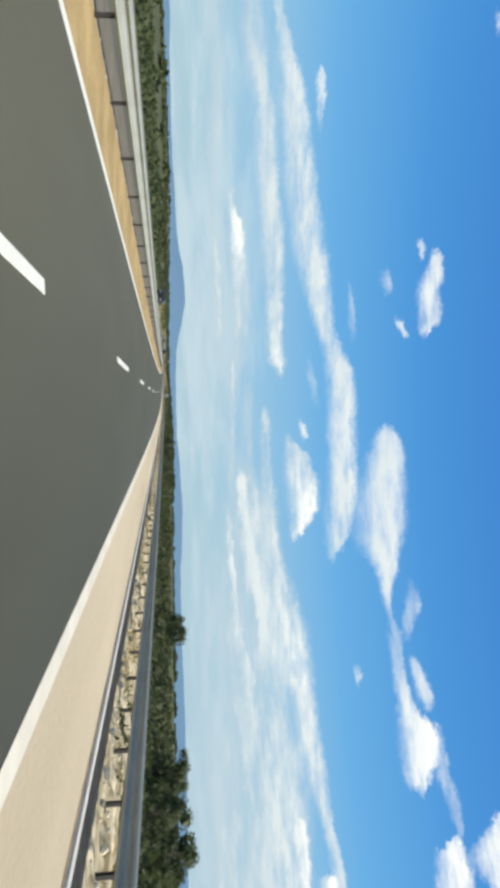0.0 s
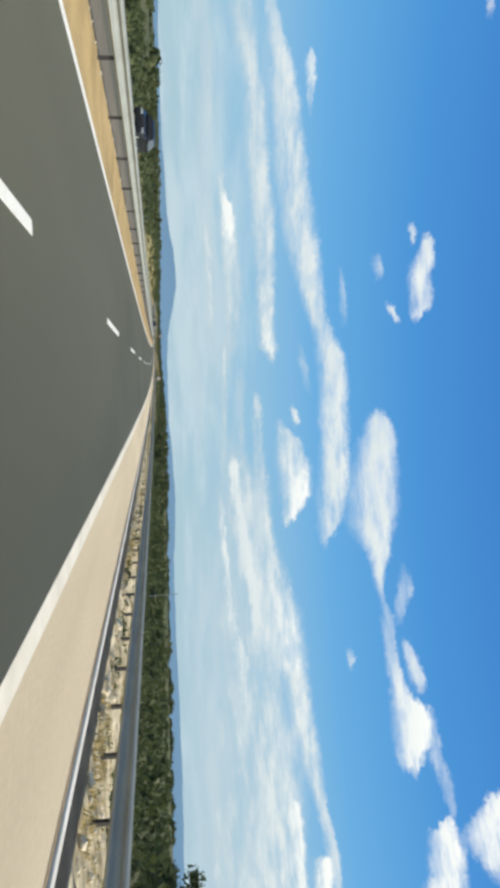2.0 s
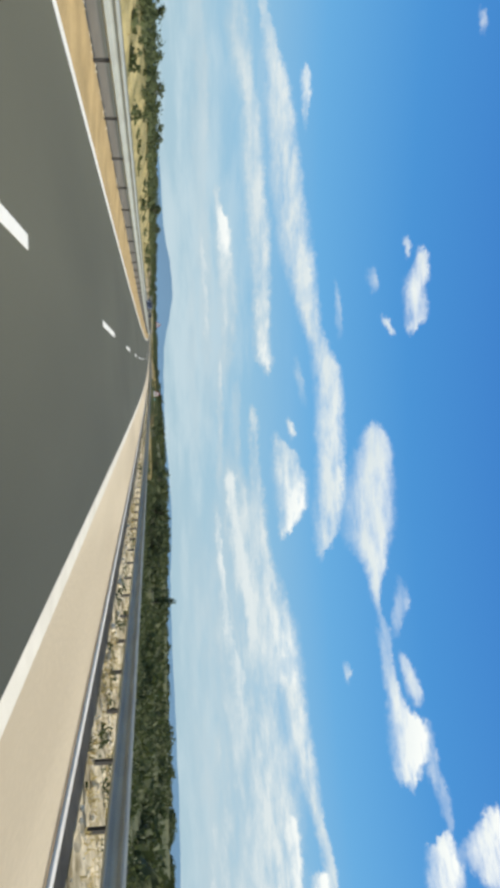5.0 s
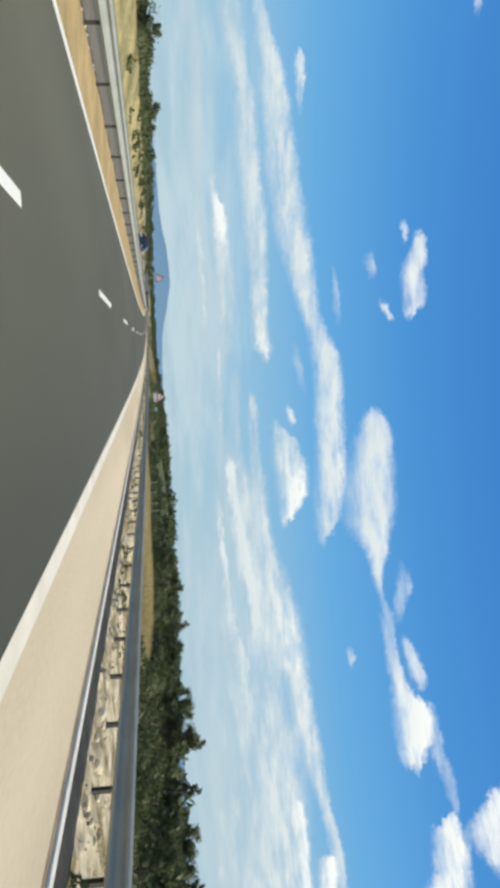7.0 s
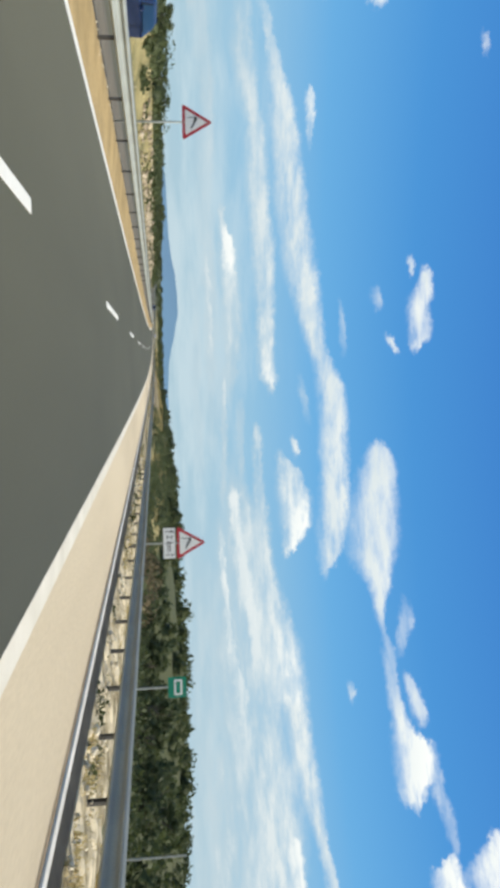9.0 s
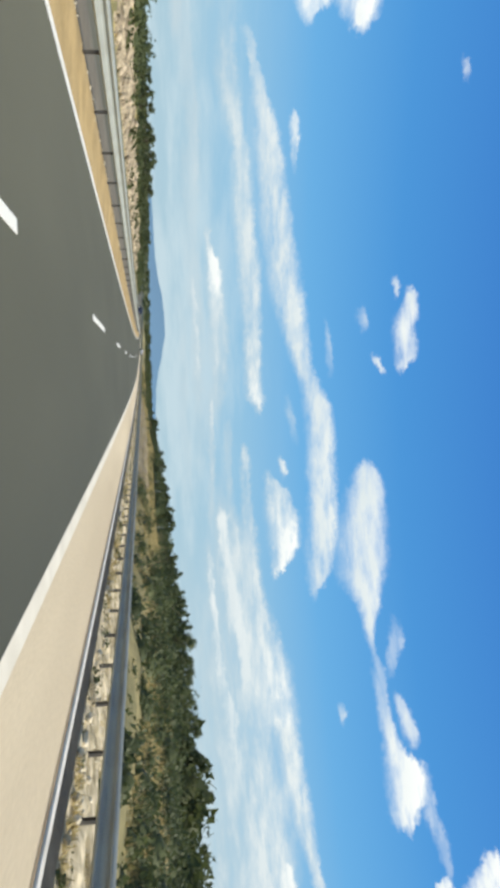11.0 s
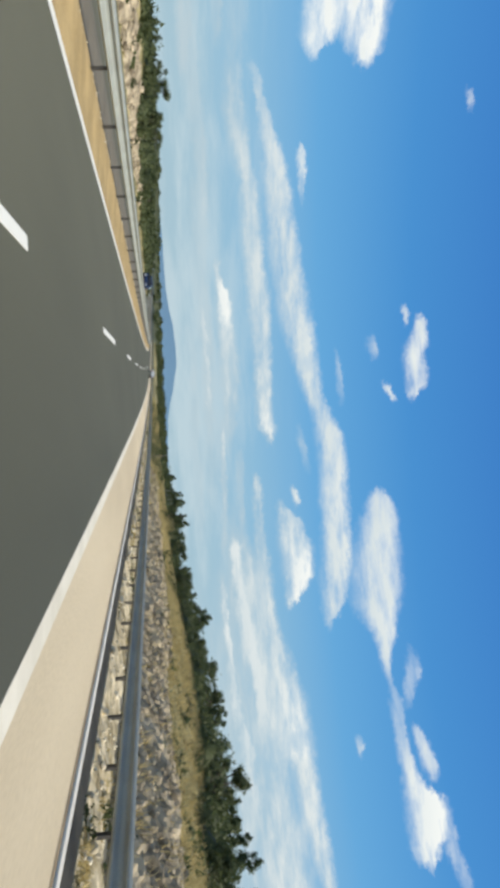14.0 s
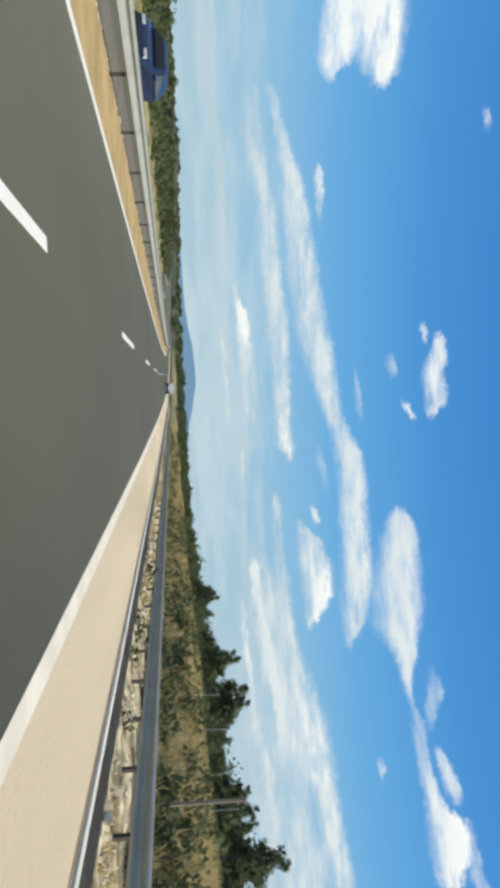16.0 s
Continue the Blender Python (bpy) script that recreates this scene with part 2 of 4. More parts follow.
cloud((30.89, 9.20, 9.81, 0, 1), (31.29, 9.02, 10.13, 0.9, 1), (32.36, 8.87, 10.19, 1, 1), (33.62, 8.84, 9.93, 0.9, 1), (34.39, 9.00, 9.62, 0, 1))
cloud((1.90, 8.22, 8.75, 0, 0.5), (2.53, 8.25, 8.91, 0.5, 0.5), (3.16, 8.44, 9.71, 0.7, 0.55), (3.88, 8.43, 10.27, 0.8, 0.6), (5.05, 8.40, 10.64, 0.9, 0.75), (6.30, 8.49, 10.69, 1, 0.95), (7.54, 8.61, 10.57, 1, 1), (8.37, 8.71, 10.13, 1, 1), (9.18, 8.59, 9.53, 0.95, 0.95), (9.83, 8.73, 9.02, 0, 0.8))
cloud((0.79, 9.39, 9.67, 0, 0.6), (1.30, 9.34, 9.95, 0.75, 0.7), (2.05, 9.41, 10.06, 0.85, 0.75), (2.63, 9.52, 9.88, 0, 0.6))
cloud((1.20, 15.44, 15.85, 0, 0.4), (1.92, 14.99, 16.28, 0.65, 0.5), (3.52, 14.35, 16.69, 0.8, 0.5), (4.78, 14.03, 16.73, 0.85, 0.55), (6.03, 13.67, 16.69, 0.86, 0.55), (7.71, 13.41, 16.63, 0.86, 0.55), (9.37, 13.30, 16.39, 0.82, 0.5), (10.62, 13.72, 16.12, 0.85, 0.6), (11.87, 14.49, 15.93, 0.92, 0.65), (13.10, 14.66, 15.53, 0.85, 0.55), (14.32, 14.85, 15.25, 0.3, 0.4), (15.34, 15.06, 15.53, 0, 0.4))
cloud((14.32, 14.85, 15.25, 0, 0.4), (15.34, 15.06, 15.53, 0.18, 0.4), (16.35, 14.94, 15.88, 0.3, 0.4), (17.94, 14.97, 15.78, 0.36, 0.4), (19.71, 15.08, 15.89, 0.58, 0.5), (20.88, 15.16, 16.19, 0.9, 0.75), (22.04, 15.15, 16.67, 0.95, 0.85), (22.71, 15.20, 17.58, 0.98, 0.95), (23.77, 15.19, 17.74, 1, 1), (24.87, 15.21, 17.52, 1, 1), (25.66, 15.12, 16.93, 1, 0.95), (26.48, 15.34, 16.56, 0.95, 0.9), (27.28, 15.94, 16.16, 0, 0.8))
cloud((17.59, 16.13, 16.44, 0, 0.5), (18.59, 16.19, 16.97, 0.5, 0.55), (19.98, 16.41, 17.36, 0.66, 0.6), (21.07, 16.60, 17.55, 0.6, 0.55), (21.99, 16.91, 17.29, 0, 0.5))
cloud((12.75, 16.51, 16.90, 0, 0.3), (14.40, 16.35, 17.37, 0.4, 0.35), (15.79, 16.01, 16.79, 0.3, 0.3), (16.99, 15.95, 16.34, 0, 0.3))
cloud((24.03, 17.65, 17.94, 0, 0.4), (24.95, 17.38, 18.04, 0.42, 0.45), (26.04, 17.12, 18.03, 0.45, 0.45), (27.51, 17.53, 18.37, 0.24, 0.35), (29.27, 17.73, 18.30, 0.2, 0.3), (30.29, 17.81, 18.09, 0, 0.3))
cloud((29.32, 17.75, 17.97, 0, 0.9), (30.00, 17.36, 18.07, 0.8, 0.9), (30.59, 16.47, 18.21, 0.95, 1), (31.60, 16.31, 18.35, 1, 1), (32.90, 16.16, 18.24, 1, 1), (34.14, 15.21, 17.93, 1, 1), (35.36, 14.65, 17.61, 1, 1), (37.72, 14.06, 16.88, 0.9, 0.9), (43.72, 14.06, 16.88, 0, 0.9))
cloud((28.13, 20.63, 21.23, 0, 0.9), (28.75, 20.09, 21.39, 0.9, 0.95), (29.95, 19.10, 21.59, 1, 1), (30.96, 18.64, 21.63, 1, 1), (31.87, 18.96, 21.37, 0.95, 0.95), (32.63, 19.44, 20.88, 0.8, 0.9), (33.60, 19.59, 20.33, 0, 0.8))
cloud((-12.01, 17.39, 17.74, 0, 0.5), (-11.41, 17.42, 18.00, 0.6, 0.6), (-10.69, 17.57, 17.96, 0.5, 0.5), (-10.20, 17.71, 17.90, 0, 0.5))
cloud((-11.41, 18.54, 18.85, 0, 0.5), (-10.69, 18.39, 19.16, 0.65, 0.5), (-9.72, 18.20, 19.25, 0.85, 0.65), (-8.90, 17.72, 19.32, 0.88, 0.7), (-8.09, 17.63, 19.00, 0.92, 0.8), (-7.14, 17.74, 19.27, 0.9, 0.7), (-6.19, 17.81, 19.18, 0.75, 0.6), (-5.36, 17.82, 18.42, 0.7, 0.6), (-4.69, 17.96, 18.23, 0, 0.5))
cloud((-9.79, 15.09, 15.48, 0, 0.4), (-8.78, 15.04, 15.83, 0.4, 0.4), (-7.97, 15.30, 15.94, 0, 0.4))
cloud((-6.53, 15.89, 16.29, 0, 0.6), (-5.87, 16.11, 16.70, 0.75, 0.65), (-5.20, 16.48, 17.03, 0.7, 0.6), (-4.70, 16.88, 17.12, 0, 0.6))
cloud((-22.96, 10.43, 10.65, 0, 0.7), (-22.37, 10.24, 10.87, 0.9, 0.8), (-21.14, 10.23, 10.91, 0.92, 0.8), (-20.43, 10.27, 10.80, 0.6, 0.6), (-19.53, 10.35, 10.69, 0.4, 0.5), (-18.62, 10.43, 10.66, 0, 0.5))
cloud((-26.75, 20.80, 21.11, 0, 0.5), (-25.92, 20.86, 21.42, 0.6, 0.55), (-24.90, 21.05, 21.40, 0, 0.5))
cloud((-3.68, 9.87, 10.28, 0, 0.3), (-2.02, 10.07, 10.68, 0.3, 0.3), (0.06, 10.50, 10.87, 0, 0.3))
cloud((-8.98, 12.73, 13.05, 0, 0.3), (-7.16, 12.88, 13.36, 0.35, 0.35), (-4.48, 12.99, 13.36, 0, 0.3))
cloud((18.00, 12.44, 12.72, 0, 0.5), (18.99, 12.45, 12.99, 0.6, 0.55), (19.76, 12.58, 12.89, 0, 0.5))
cloud((-42.34, 9.52, 12.52, 0, 0.9), (-36.34, 9.52, 12.52, 0.9, 0.9), (-33.16, 10.55, 12.65, 0.95, 0.95), (-31.32, 10.40, 12.78, 1, 1), (-30.06, 10.28, 12.73, 0.95, 0.95), (-29.09, 10.14, 12.29, 0.9, 0.9), (-28.27, 10.53, 11.47, 0.75, 0.8), (-27.71, 10.84, 11.06, 0, 0.7))
cloud((-42.40, 11.69, 15.15, 0, 1), (-36.40, 11.69, 15.15, 1, 1), (-33.20, 11.82, 15.52, 1, 1), (-31.36, 12.15, 15.46, 1, 1), (-30.09, 12.59, 15.40, 1, 1), (-28.79, 13.09, 15.23, 0.98, 1), (-28.07, 13.57, 14.86, 0.85, 0.9), (-27.33, 14.15, 14.40, 0, 0.8))
cloud((-44.07, 2.07, 3.46, 0, 0.35), (-38.07, 2.07, 3.46, 0.4, 0.35), (-32.31, 2.33, 3.32, 0.6, 0.4), (-29.80, 2.34, 3.31, 0.6, 0.4), (-27.85, 2.25, 3.02, 0.55, 0.4), (-26.34, 2.35, 2.76, 0, 0.4))
cloud((-44.11, 4.38, 5.38, 0, 0.35), (-38.11, 4.38, 5.38, 0.4, 0.35), (-32.33, 4.52, 5.36, 0.45, 0.4), (-29.49, 4.43, 5.08, 0.45, 0.4), (-28.18, 4.49, 4.93, 0, 0.4))

# broken cloud added overhead and behind, out of view, to whiten the shade
_f3 = W.nodes.new("ShaderNodeTexNoise")
_f3.inputs["Scale"].default_value, _f3.inputs["Detail"].default_value, _f3.inputs["Roughness"].default_value = 3.2, 5, 0.55
W.links.new(_tc.outputs["Generated"], _f3.inputs["Vector"])
_else = wmath("MAXIMUM", wrange(_el, 27.0, 42.0), wrange(wmath("ABSOLUTE", _az), 42.0, 60.0))
_rest = wmath("MULTIPLY", wrange(_f3.outputs[0], 0.48, 0.70), _else)
_cover = wmath("SUBTRACT", 1.0, wmath("MULTIPLY", _clear_air[0], wmath("SUBTRACT", 1.0, _rest)))
_bright = wmath("MAXIMUM", _lit[0], _rest)

_sky = W.nodes.new("ShaderNodeTexSky")
_sky.sky_type, _sky.sun_disc = "NISHITA", False
_sky.sun_elevation, _sky.sun_rotation = _e, _a
_sky.air_density, _sky.dust_density, _sky.ozone_density = 1.0, 0.7, 1.6
SKY = 0.11


def wmix(fac, a, b, kind="MIX"):
    n = W.nodes.new("ShaderNodeMix")
    n.data_type, n.blend_type = "RGBA", kind
    for sock, v in ((n.inputs[0], fac), (n.inputs[6], a), (n.inputs[7], b)):
        if isinstance(v, (int, float)):
            sock.default_value = v
        elif isinstance(v, tuple):
            sock.default_value = v
        else:
            W.links.new(v, sock)
    return n.outputs[2]


_grey = (0.53 / SKY, 0.63 / SKY, 0.69 / SKY, 1)
_white = (0.96 / SKY, 0.97 / SKY, 0.95 / SKY, 1)
# the clear air: pale horizon, deep blue above, unseen zenith greyed for neutral shade
_ramp = W.nodes.new("ShaderNodeValToRGB")
_stops = ((0.0, (0.41, 0.57, 0.67)), (0.04, (0.36, 0.55, 0.69)), (0.075, (0.275, 0.51, 0.72)), (0.13, (0.130, 0.40, 0.74)), (0.20, (0.064, 0.285, 0.67)), (0.29, (0.042, 0.20, 0.59)), (0.45, (0.10, 0.145, 0.22)), (1.0, (0.135, 0.14, 0.145)))
for _k, (_pos, _c) in enumerate(_stops):
    _el_stop = _ramp.color_ramp.elements[_k] if _k < 2 else _ramp.color_ramp.elements.new(_pos)
    _el_stop.position = _pos
    _el_stop.color = (*_c, 1)
_ramp.color_ramp.elements[0].position = 0.0
W.links.new(wmath("MULTIPLY", _el, 1 / 90.0, clamp=True), _ramp.inputs[0])
_gain = W.nodes.new("ShaderNodeVectorMath")
_gain.operation = "SCALE"
_gain.inputs["Scale"].default_value = 1 / SKY
W.links.new(_ramp.outputs[0], _gain.inputs[0])
_clear = wmix(0.93, _sky.outputs[0], _gain.outputs[0])
# thin streaks of veil low in the sky
_v1 = wnoise(0.16, 1.0, -4, 1.1, 5, 0.6, 31.0)
_v2 = wnoise(0.05, 0.4, -4, 0.9, 2, 0.5, 41.0)
_band = W.nodes.new("ShaderNodeMapRange")
_band.interpolation_type = "SMOOTHSTEP"
_band.inputs["From Min"].default_value, _band.inputs["From Max"].default_value = 10.5, 2.5
W.links.new(_el, _band.inputs[0])
_streak = W.nodes.new("ShaderNodeMapRange")
_streak.interpolation_type = "SMOOTHSTEP"
_streak.inputs["From Min"].default_value, _streak.inputs["From Max"].default_value = 0.86, 1.27
W.links.new(wmath("ADD", _v1.outputs[0], _v2.outputs[0]), _streak.inputs[0])
_veil = wmath("MULTIPLY", wmath("MULTIPLY", _streak.outputs[0], _band.outputs[0]), 0.55)
_clear = wmix(_veil, _clear, (0.64 / SKY, 0.74 / SKY, 0.79 / SKY, 1))
_colour = wmix(_cover, _clear, wmix(_bright, _grey, _white))
_bg = W.nodes.new("ShaderNodeBackground")
_bg.inputs["Strength"].default_value = SKY
W.links.new(_colour, _bg.inputs[0])
_wo = W.nodes.new("ShaderNodeOutputWorld")
W.links.new(_bg.outputs[0], _wo.inputs[0])


# ---- materials ----
def material(name, colour, second=None, rough=0.8, metal=0.0, coarse=0.6, fine=18.0, bump=0.25, vary=0.5, island=False, per_object=False, stretch=None, spec=0.4, lo=0.45, hi=1.0, grit=0.0):
    """Two scales of noise between two colours, with a fine relief."""
    m = bpy.data.materials.new(name)
    m.use_nodes = True
    t = m.node_tree
    b = t.nodes["Principled BSDF"]
    b.inputs["Roughness"].default_value, b.inputs["Metallic"].default_value = rough, metal
    b.inputs["Specular IOR Level"].default_value = spec
    b.inputs["Diffuse Roughness"].default_value = grit
    second = second or tuple(c * 0.7 for c in colour)
    tc = t.nodes.new("ShaderNodeTexCoord")
    src = tc.outputs["Object"]
    if stretch:
        mp = t.nodes.new("ShaderNodeMapping")
        mp.inputs["Scale"].default_value = stretch
        t.links.new(src, mp.inputs[0])
        src = mp.outputs[0]
    n1, n2 = t.nodes.new("ShaderNodeTexNoise"), t.nodes.new("ShaderNodeTexNoise")
    n1.inputs["Scale"].default_value, n1.inputs["Detail"].default_value = coarse, 4
    n2.inputs["Scale"].default_value, n2.inputs["Detail"].default_value = fine, 3
    t.links.new(src, n1.inputs["Vector"])
    t.links.new(src, n2.inputs["Vector"])
    add = t.nodes.new("ShaderNodeMath")
    add.operation = "MULTIPLY_ADD"
    t.links.new(n2.outputs[0], add.inputs[0])
    add.inputs[1].default_value = 0.45
    t.links.new(n1.outputs[0], add.inputs[2])
    fac = add.outputs[0]
    if island or per_object:
        info = t.nodes.new("ShaderNodeNewGeometry" if island else "ShaderNodeObjectInfo")
        ad2 = t.nodes.new("ShaderNodeMath")
        ad2.operation = "MULTIPLY_ADD"
        t.links.new(info.outputs["Random Per Island" if island else "Random"], ad2.inputs[0])
        ad2.inputs[1].default_value = vary
        sub = t.nodes.new("ShaderNodeMath")
        sub.operation = "SUBTRACT"
        t.links.new(fac, sub.inputs[0])
        sub.inputs[1].default_value = vary / 2
        t.links.new(sub.outputs[0], ad2.inputs[2])
        fac = ad2.outputs[0]
    mr = t.nodes.new("ShaderNodeMapRange")
    mr.inputs["From Min"].default_value, mr.inputs["From Max"].default_value = lo, hi
    t.links.new(fac, mr.inputs[0])
    mix = t.nodes.new("ShaderNodeMix")
    mix.data_type = "RGBA"
    mix.inputs[6].default_value, mix.inputs[7].default_value = (*colour, 1), (*second, 1)
    t.links.new(mr.outputs[0], mix.inputs[0])
    t.links.new(mix.outputs[2], b.inputs["Base Color"])
    if bump:
        bp = t.nodes.new("ShaderNodeBump")
        bp.inputs["Strength"].default_value, bp.inputs["Distance"].default_value = bump, 0.02
        t.links.new(n2.outputs[0], bp.inputs["Height"])
        t.links.new(bp.outputs[0], b.inputs["Normal"])
    return m


def leafy(m, through_light=0.35):
    """Thin leaves and blades let part of the light through."""
    t = m.node_tree
    b = t.nodes["Principled BSDF"]
    out = t.nodes["Material Output"]
    tr = t.nodes.new("ShaderNodeBsdfTranslucent")
    t.links.new(b.inputs["Base Color"].links[0].from_socket, tr.inputs["Color"])
    mx = t.nodes.new("ShaderNodeMixShader")
    mx.inputs[0].default_value = through_light
    t.links.new(b.outputs[0], mx.inputs[1])
    t.links.new(tr.outputs[0], mx.inputs[2])
    t.links.new(mx.outputs[0], out.inputs["Surface"])
    return m


ASPHALT = material("asphalt", (0.118, 0.117, 0.088), (0.085, 0.085, 0.064), 0.85, coarse=0.25, fine=60, bump=0.08, stretch=(1, 0.25, 1), spec=0.2, grit=1.0)
SHOULDER = material("shoulder_paving", (0.70, 0.585, 0.415), (0.56, 0.46, 0.32), 0.9, coarse=0.35, fine=40, bump=0.1, stretch=(1, 0.12, 1), lo=0.57, hi=0.9, grit=0.3)
SAND = material("dry_verge_soil", (0.52, 0.375, 0.18), (0.34, 0.245, 0.11), 0.95, coarse=0.7, fine=12, bump=0.6, lo=0.56, hi=0.9)
PAINT = material("road_paint", (0.92, 0.90, 0.85), (0.80, 0.78, 0.72), 0.6, coarse=1.2, fine=45, bump=0.15, lo=0.6, hi=1.05)
OLD_PAINT = material("worn_road_paint", (0.84, 0.79, 0.69), (0.68, 0.63, 0.53), 0.75, coarse=1.2, fine=45, bump=0.15, lo=0.55, hi=0.95)
CONCRETE = material("kerb_concrete", (0.80, 0.78, 0.74), (0.60, 0.58, 0.53), 0.9, coarse=1.5, fine=30, bump=0.3, lo=0.55)
GALV = material("galvanised_steel", (0.375, 0.40, 0.38), (0.285, 0.30, 0.285), 0.7, 0.1, coarse=0.8, fine=25, bump=0.05, spec=0.3)
POST = material("weathered_post_steel", (0.16, 0.15, 0.14), (0.09, 0.085, 0.08), 0.7, 0.4, coarse=3, fine=30, bump=0.1)
GRAVEL = material("limestone_gravel", (0.74, 0.64, 0.46), (0.19, 0.15, 0.075), 0.95, coarse=0.8, fine=3.2, bump=0.4, lo=0.58, hi=0.90)
# the guard rail's shade put into a brown, for the strip behind the kerb
SHADE_BROWN = material("kerb_soil", (0.34, 0.26, 0.17), (0.20, 0.15, 0.10), 0.95, coarse=1.2, fine=16, bump=0.8, lo=0.56, hi=0.9)
DITCH = material("grey_gravel", (0.21, 0.185, 0.145), (0.13, 0.115, 0.09), 0.95, coarse=0.8, fine=16, bump=0.6)
GROUND = material("dry_scrub_ground", (0.115, 0.12, 0.05), (0.058, 0.072, 0.028), 0.95, coarse=0.12, fine=3.0, bump=0.8)
BANK = material("dry_grass_bank", (0.44, 0.365, 0.17), (0.15, 0.14, 0.058), 0.95, coarse=0.22, fine=3.0, bump=0.8, lo=0.58, hi=0.88)
CUT = material("broken_rock_face", (0.50, 0.42, 0.30), (0.12, 0.095, 0.062), 0.95, coarse=0.9, fine=5, bump=1.0, lo=0.56, hi=0.88)
ROCK = material("limestone_rock", (0.54, 0.45, 0.32), (0.20, 0.16, 0.11), 0.92, coarse=1.6, fine=9, bump=0.8, per_object=True, vary=0.4)
LOOSE = material("loose_limestone", (0.60, 0.50, 0.36), (0.18, 0.145, 0.10), 0.92, coarse=1.2, fine=9, bump=0.6, island=True, vary=0.6)
PALE_STONE = material("pale_limestone", (0.80, 0.72, 0.57), (0.42, 0.35, 0.23), 0.92, coarse=1.2, fine=9, bump=0.6, island=True, vary=0.5, lo=0.55, hi=1.05)
LEAF = leafy(material("holm_oak_leaf", (0.125, 0.150, 0.062), (0.058, 0.078, 0.034), 0.65, coarse=0.35, fine=4, bump=0, island=True, vary=0.4))
PINE = leafy(material("pine_needles", (0.105, 0.138, 0.060), (0.050, 0.072, 0.033), 0.65, coarse=0.35, fine=4, bump=0, island=True, vary=0.4))
SCRUB = leafy(material("scrub_leaf", (0.112, 0.130, 0.050), (0.055, 0.074, 0.028), 0.7, coarse=0.08, fine=1.0, bump=0, island=True, vary=0.25))
DEAD = leafy(material("dead_twigs", (0.25, 0.20, 0.115), (0.13, 0.105, 0.06), 0.85, coarse=0.5, fine=4, bump=0, island=True, vary=0.4))
STRAW = leafy(material("dry_grass", (0.60, 0.49, 0.25), (0.36, 0.29, 0.13), 0.85, coarse=0.3, fine=2, bump=0, island=True, vary=0.5), 0.4)
BARK = material("bark", (0.16, 0.13, 0.10), (0.08, 0.065, 0.05), 0.9, coarse=2, fine=16, bump=0.6)
SIGN_WHITE = material("sign_white", (0.80, 0.80, 0.80), (0.72, 0.72, 0.72), 0.4, coarse=2, fine=20, bump=0)
SIGN_RED = material("sign_red", (0.48, 0.03, 0.05), (0.40, 0.03, 0.04), 0.4, coarse=2, fine=20, bump=0)
SIGN_GREEN = material("sign_green", (0.01, 0.22, 0.14), (0.01, 0.18, 0.11), 0.4, coarse=2, fine=20, bump=0)
SIGN_BLACK = material("sign_black", (0.02, 0.02, 0.02), (0.03, 0.03, 0.03), 0.5, coarse=2, fine=20, bump=0)
POLE_WOOD = material("weathered_wood", (0.34, 0.30, 0.25), (0.22, 0.19, 0.15), 0.9, coarse=2, fine=20, bump=0.4)
CAR_WHITE = material("silver_car_paint", (0.62, 0.64, 0.66), (0.55, 0.57, 0.60), 0.25, 0.3, coarse=1, fine=10, bump=0, spec=0.6)
CAR_BLUE = material("dark_blue_car_paint", (0.02, 0.035, 0.10), (0.015, 0.03, 0.08), 0.25, 0.2, coarse=1, fine=10, bump=0, spec=0.6)
CAR_DARK = material("black_car_paint", (0.02, 0.02, 0.022), (0.015, 0.015, 0.017), 0.25, 0.2, coarse=1, fine=10, bump=0, spec=0.6)
GLASS_DARK = material("tinted_glass", (0.015, 0.018, 0.02), (0.01, 0.012, 0.014), 0.08, 0.0, coarse=1, fine=10, bump=0, spec=0.8)
RUBBER = material("tyre_rubber", (0.02, 0.02, 0.02), (0.03, 0.03, 0.03), 0.85, coarse=5, fine=40, bump=0.2)
PLASTIC = material("black_plastic", (0.03, 0.03, 0.032), (0.02, 0.02, 0.022), 0.6, coarse=5, fine=40, bump=0.1)
TAIL_RED = material("tail_lamp_red", (0.35, 0.01, 0.01), (0.25, 0.01, 0.01), 0.2, coarse=3, fine=20, bump=0)
LAMP_CLEAR = material("headlamp_clear", (0.85, 0.86, 0.88), (0.7, 0.72, 0.75), 0.1, 0.2, coarse=3, fine=20, bump=0)


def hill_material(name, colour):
    """Hills with the blue haze of the air put into their colour and glow."""
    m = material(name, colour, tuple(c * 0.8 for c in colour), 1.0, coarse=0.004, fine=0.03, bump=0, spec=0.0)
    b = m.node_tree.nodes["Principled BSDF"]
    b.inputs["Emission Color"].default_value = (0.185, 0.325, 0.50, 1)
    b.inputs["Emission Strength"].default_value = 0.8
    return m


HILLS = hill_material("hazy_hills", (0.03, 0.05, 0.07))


# ---- mesh helpers ----
def mesh_of(name, verts, faces, mat, smooth=False):
    me = bpy.data.meshes.new(name)
    me.from_pydata([tuple(v) for v in verts], [], faces)
    me.materials.append(mat)
    if smooth:
        me.polygons.foreach_set("use_smooth", [True] * len(me.polygons))
    me.update()
    return me


def tri_mesh(name, verts, tris, mat):
    """A mesh of triangles from two arrays."""
    me = bpy.data.meshes.new(name)
    n = len(tris)
    me.vertices.add(len(verts))
    me.vertices.foreach_set("co", np.asarray(verts, dtype=np.float32).ravel())
    me.loops.add(3 * n)
    me.loops.foreach_set("vertex_index", np.asarray(tris, dtype=np.int32).ravel())
    me.polygons.add(n)
    me.polygons.foreach_set("loop_start", np.arange(0, 3 * n, 3, dtype=np.int32))
    me.materials.append(mat)
    me.update(calc_edges=True)
    return me


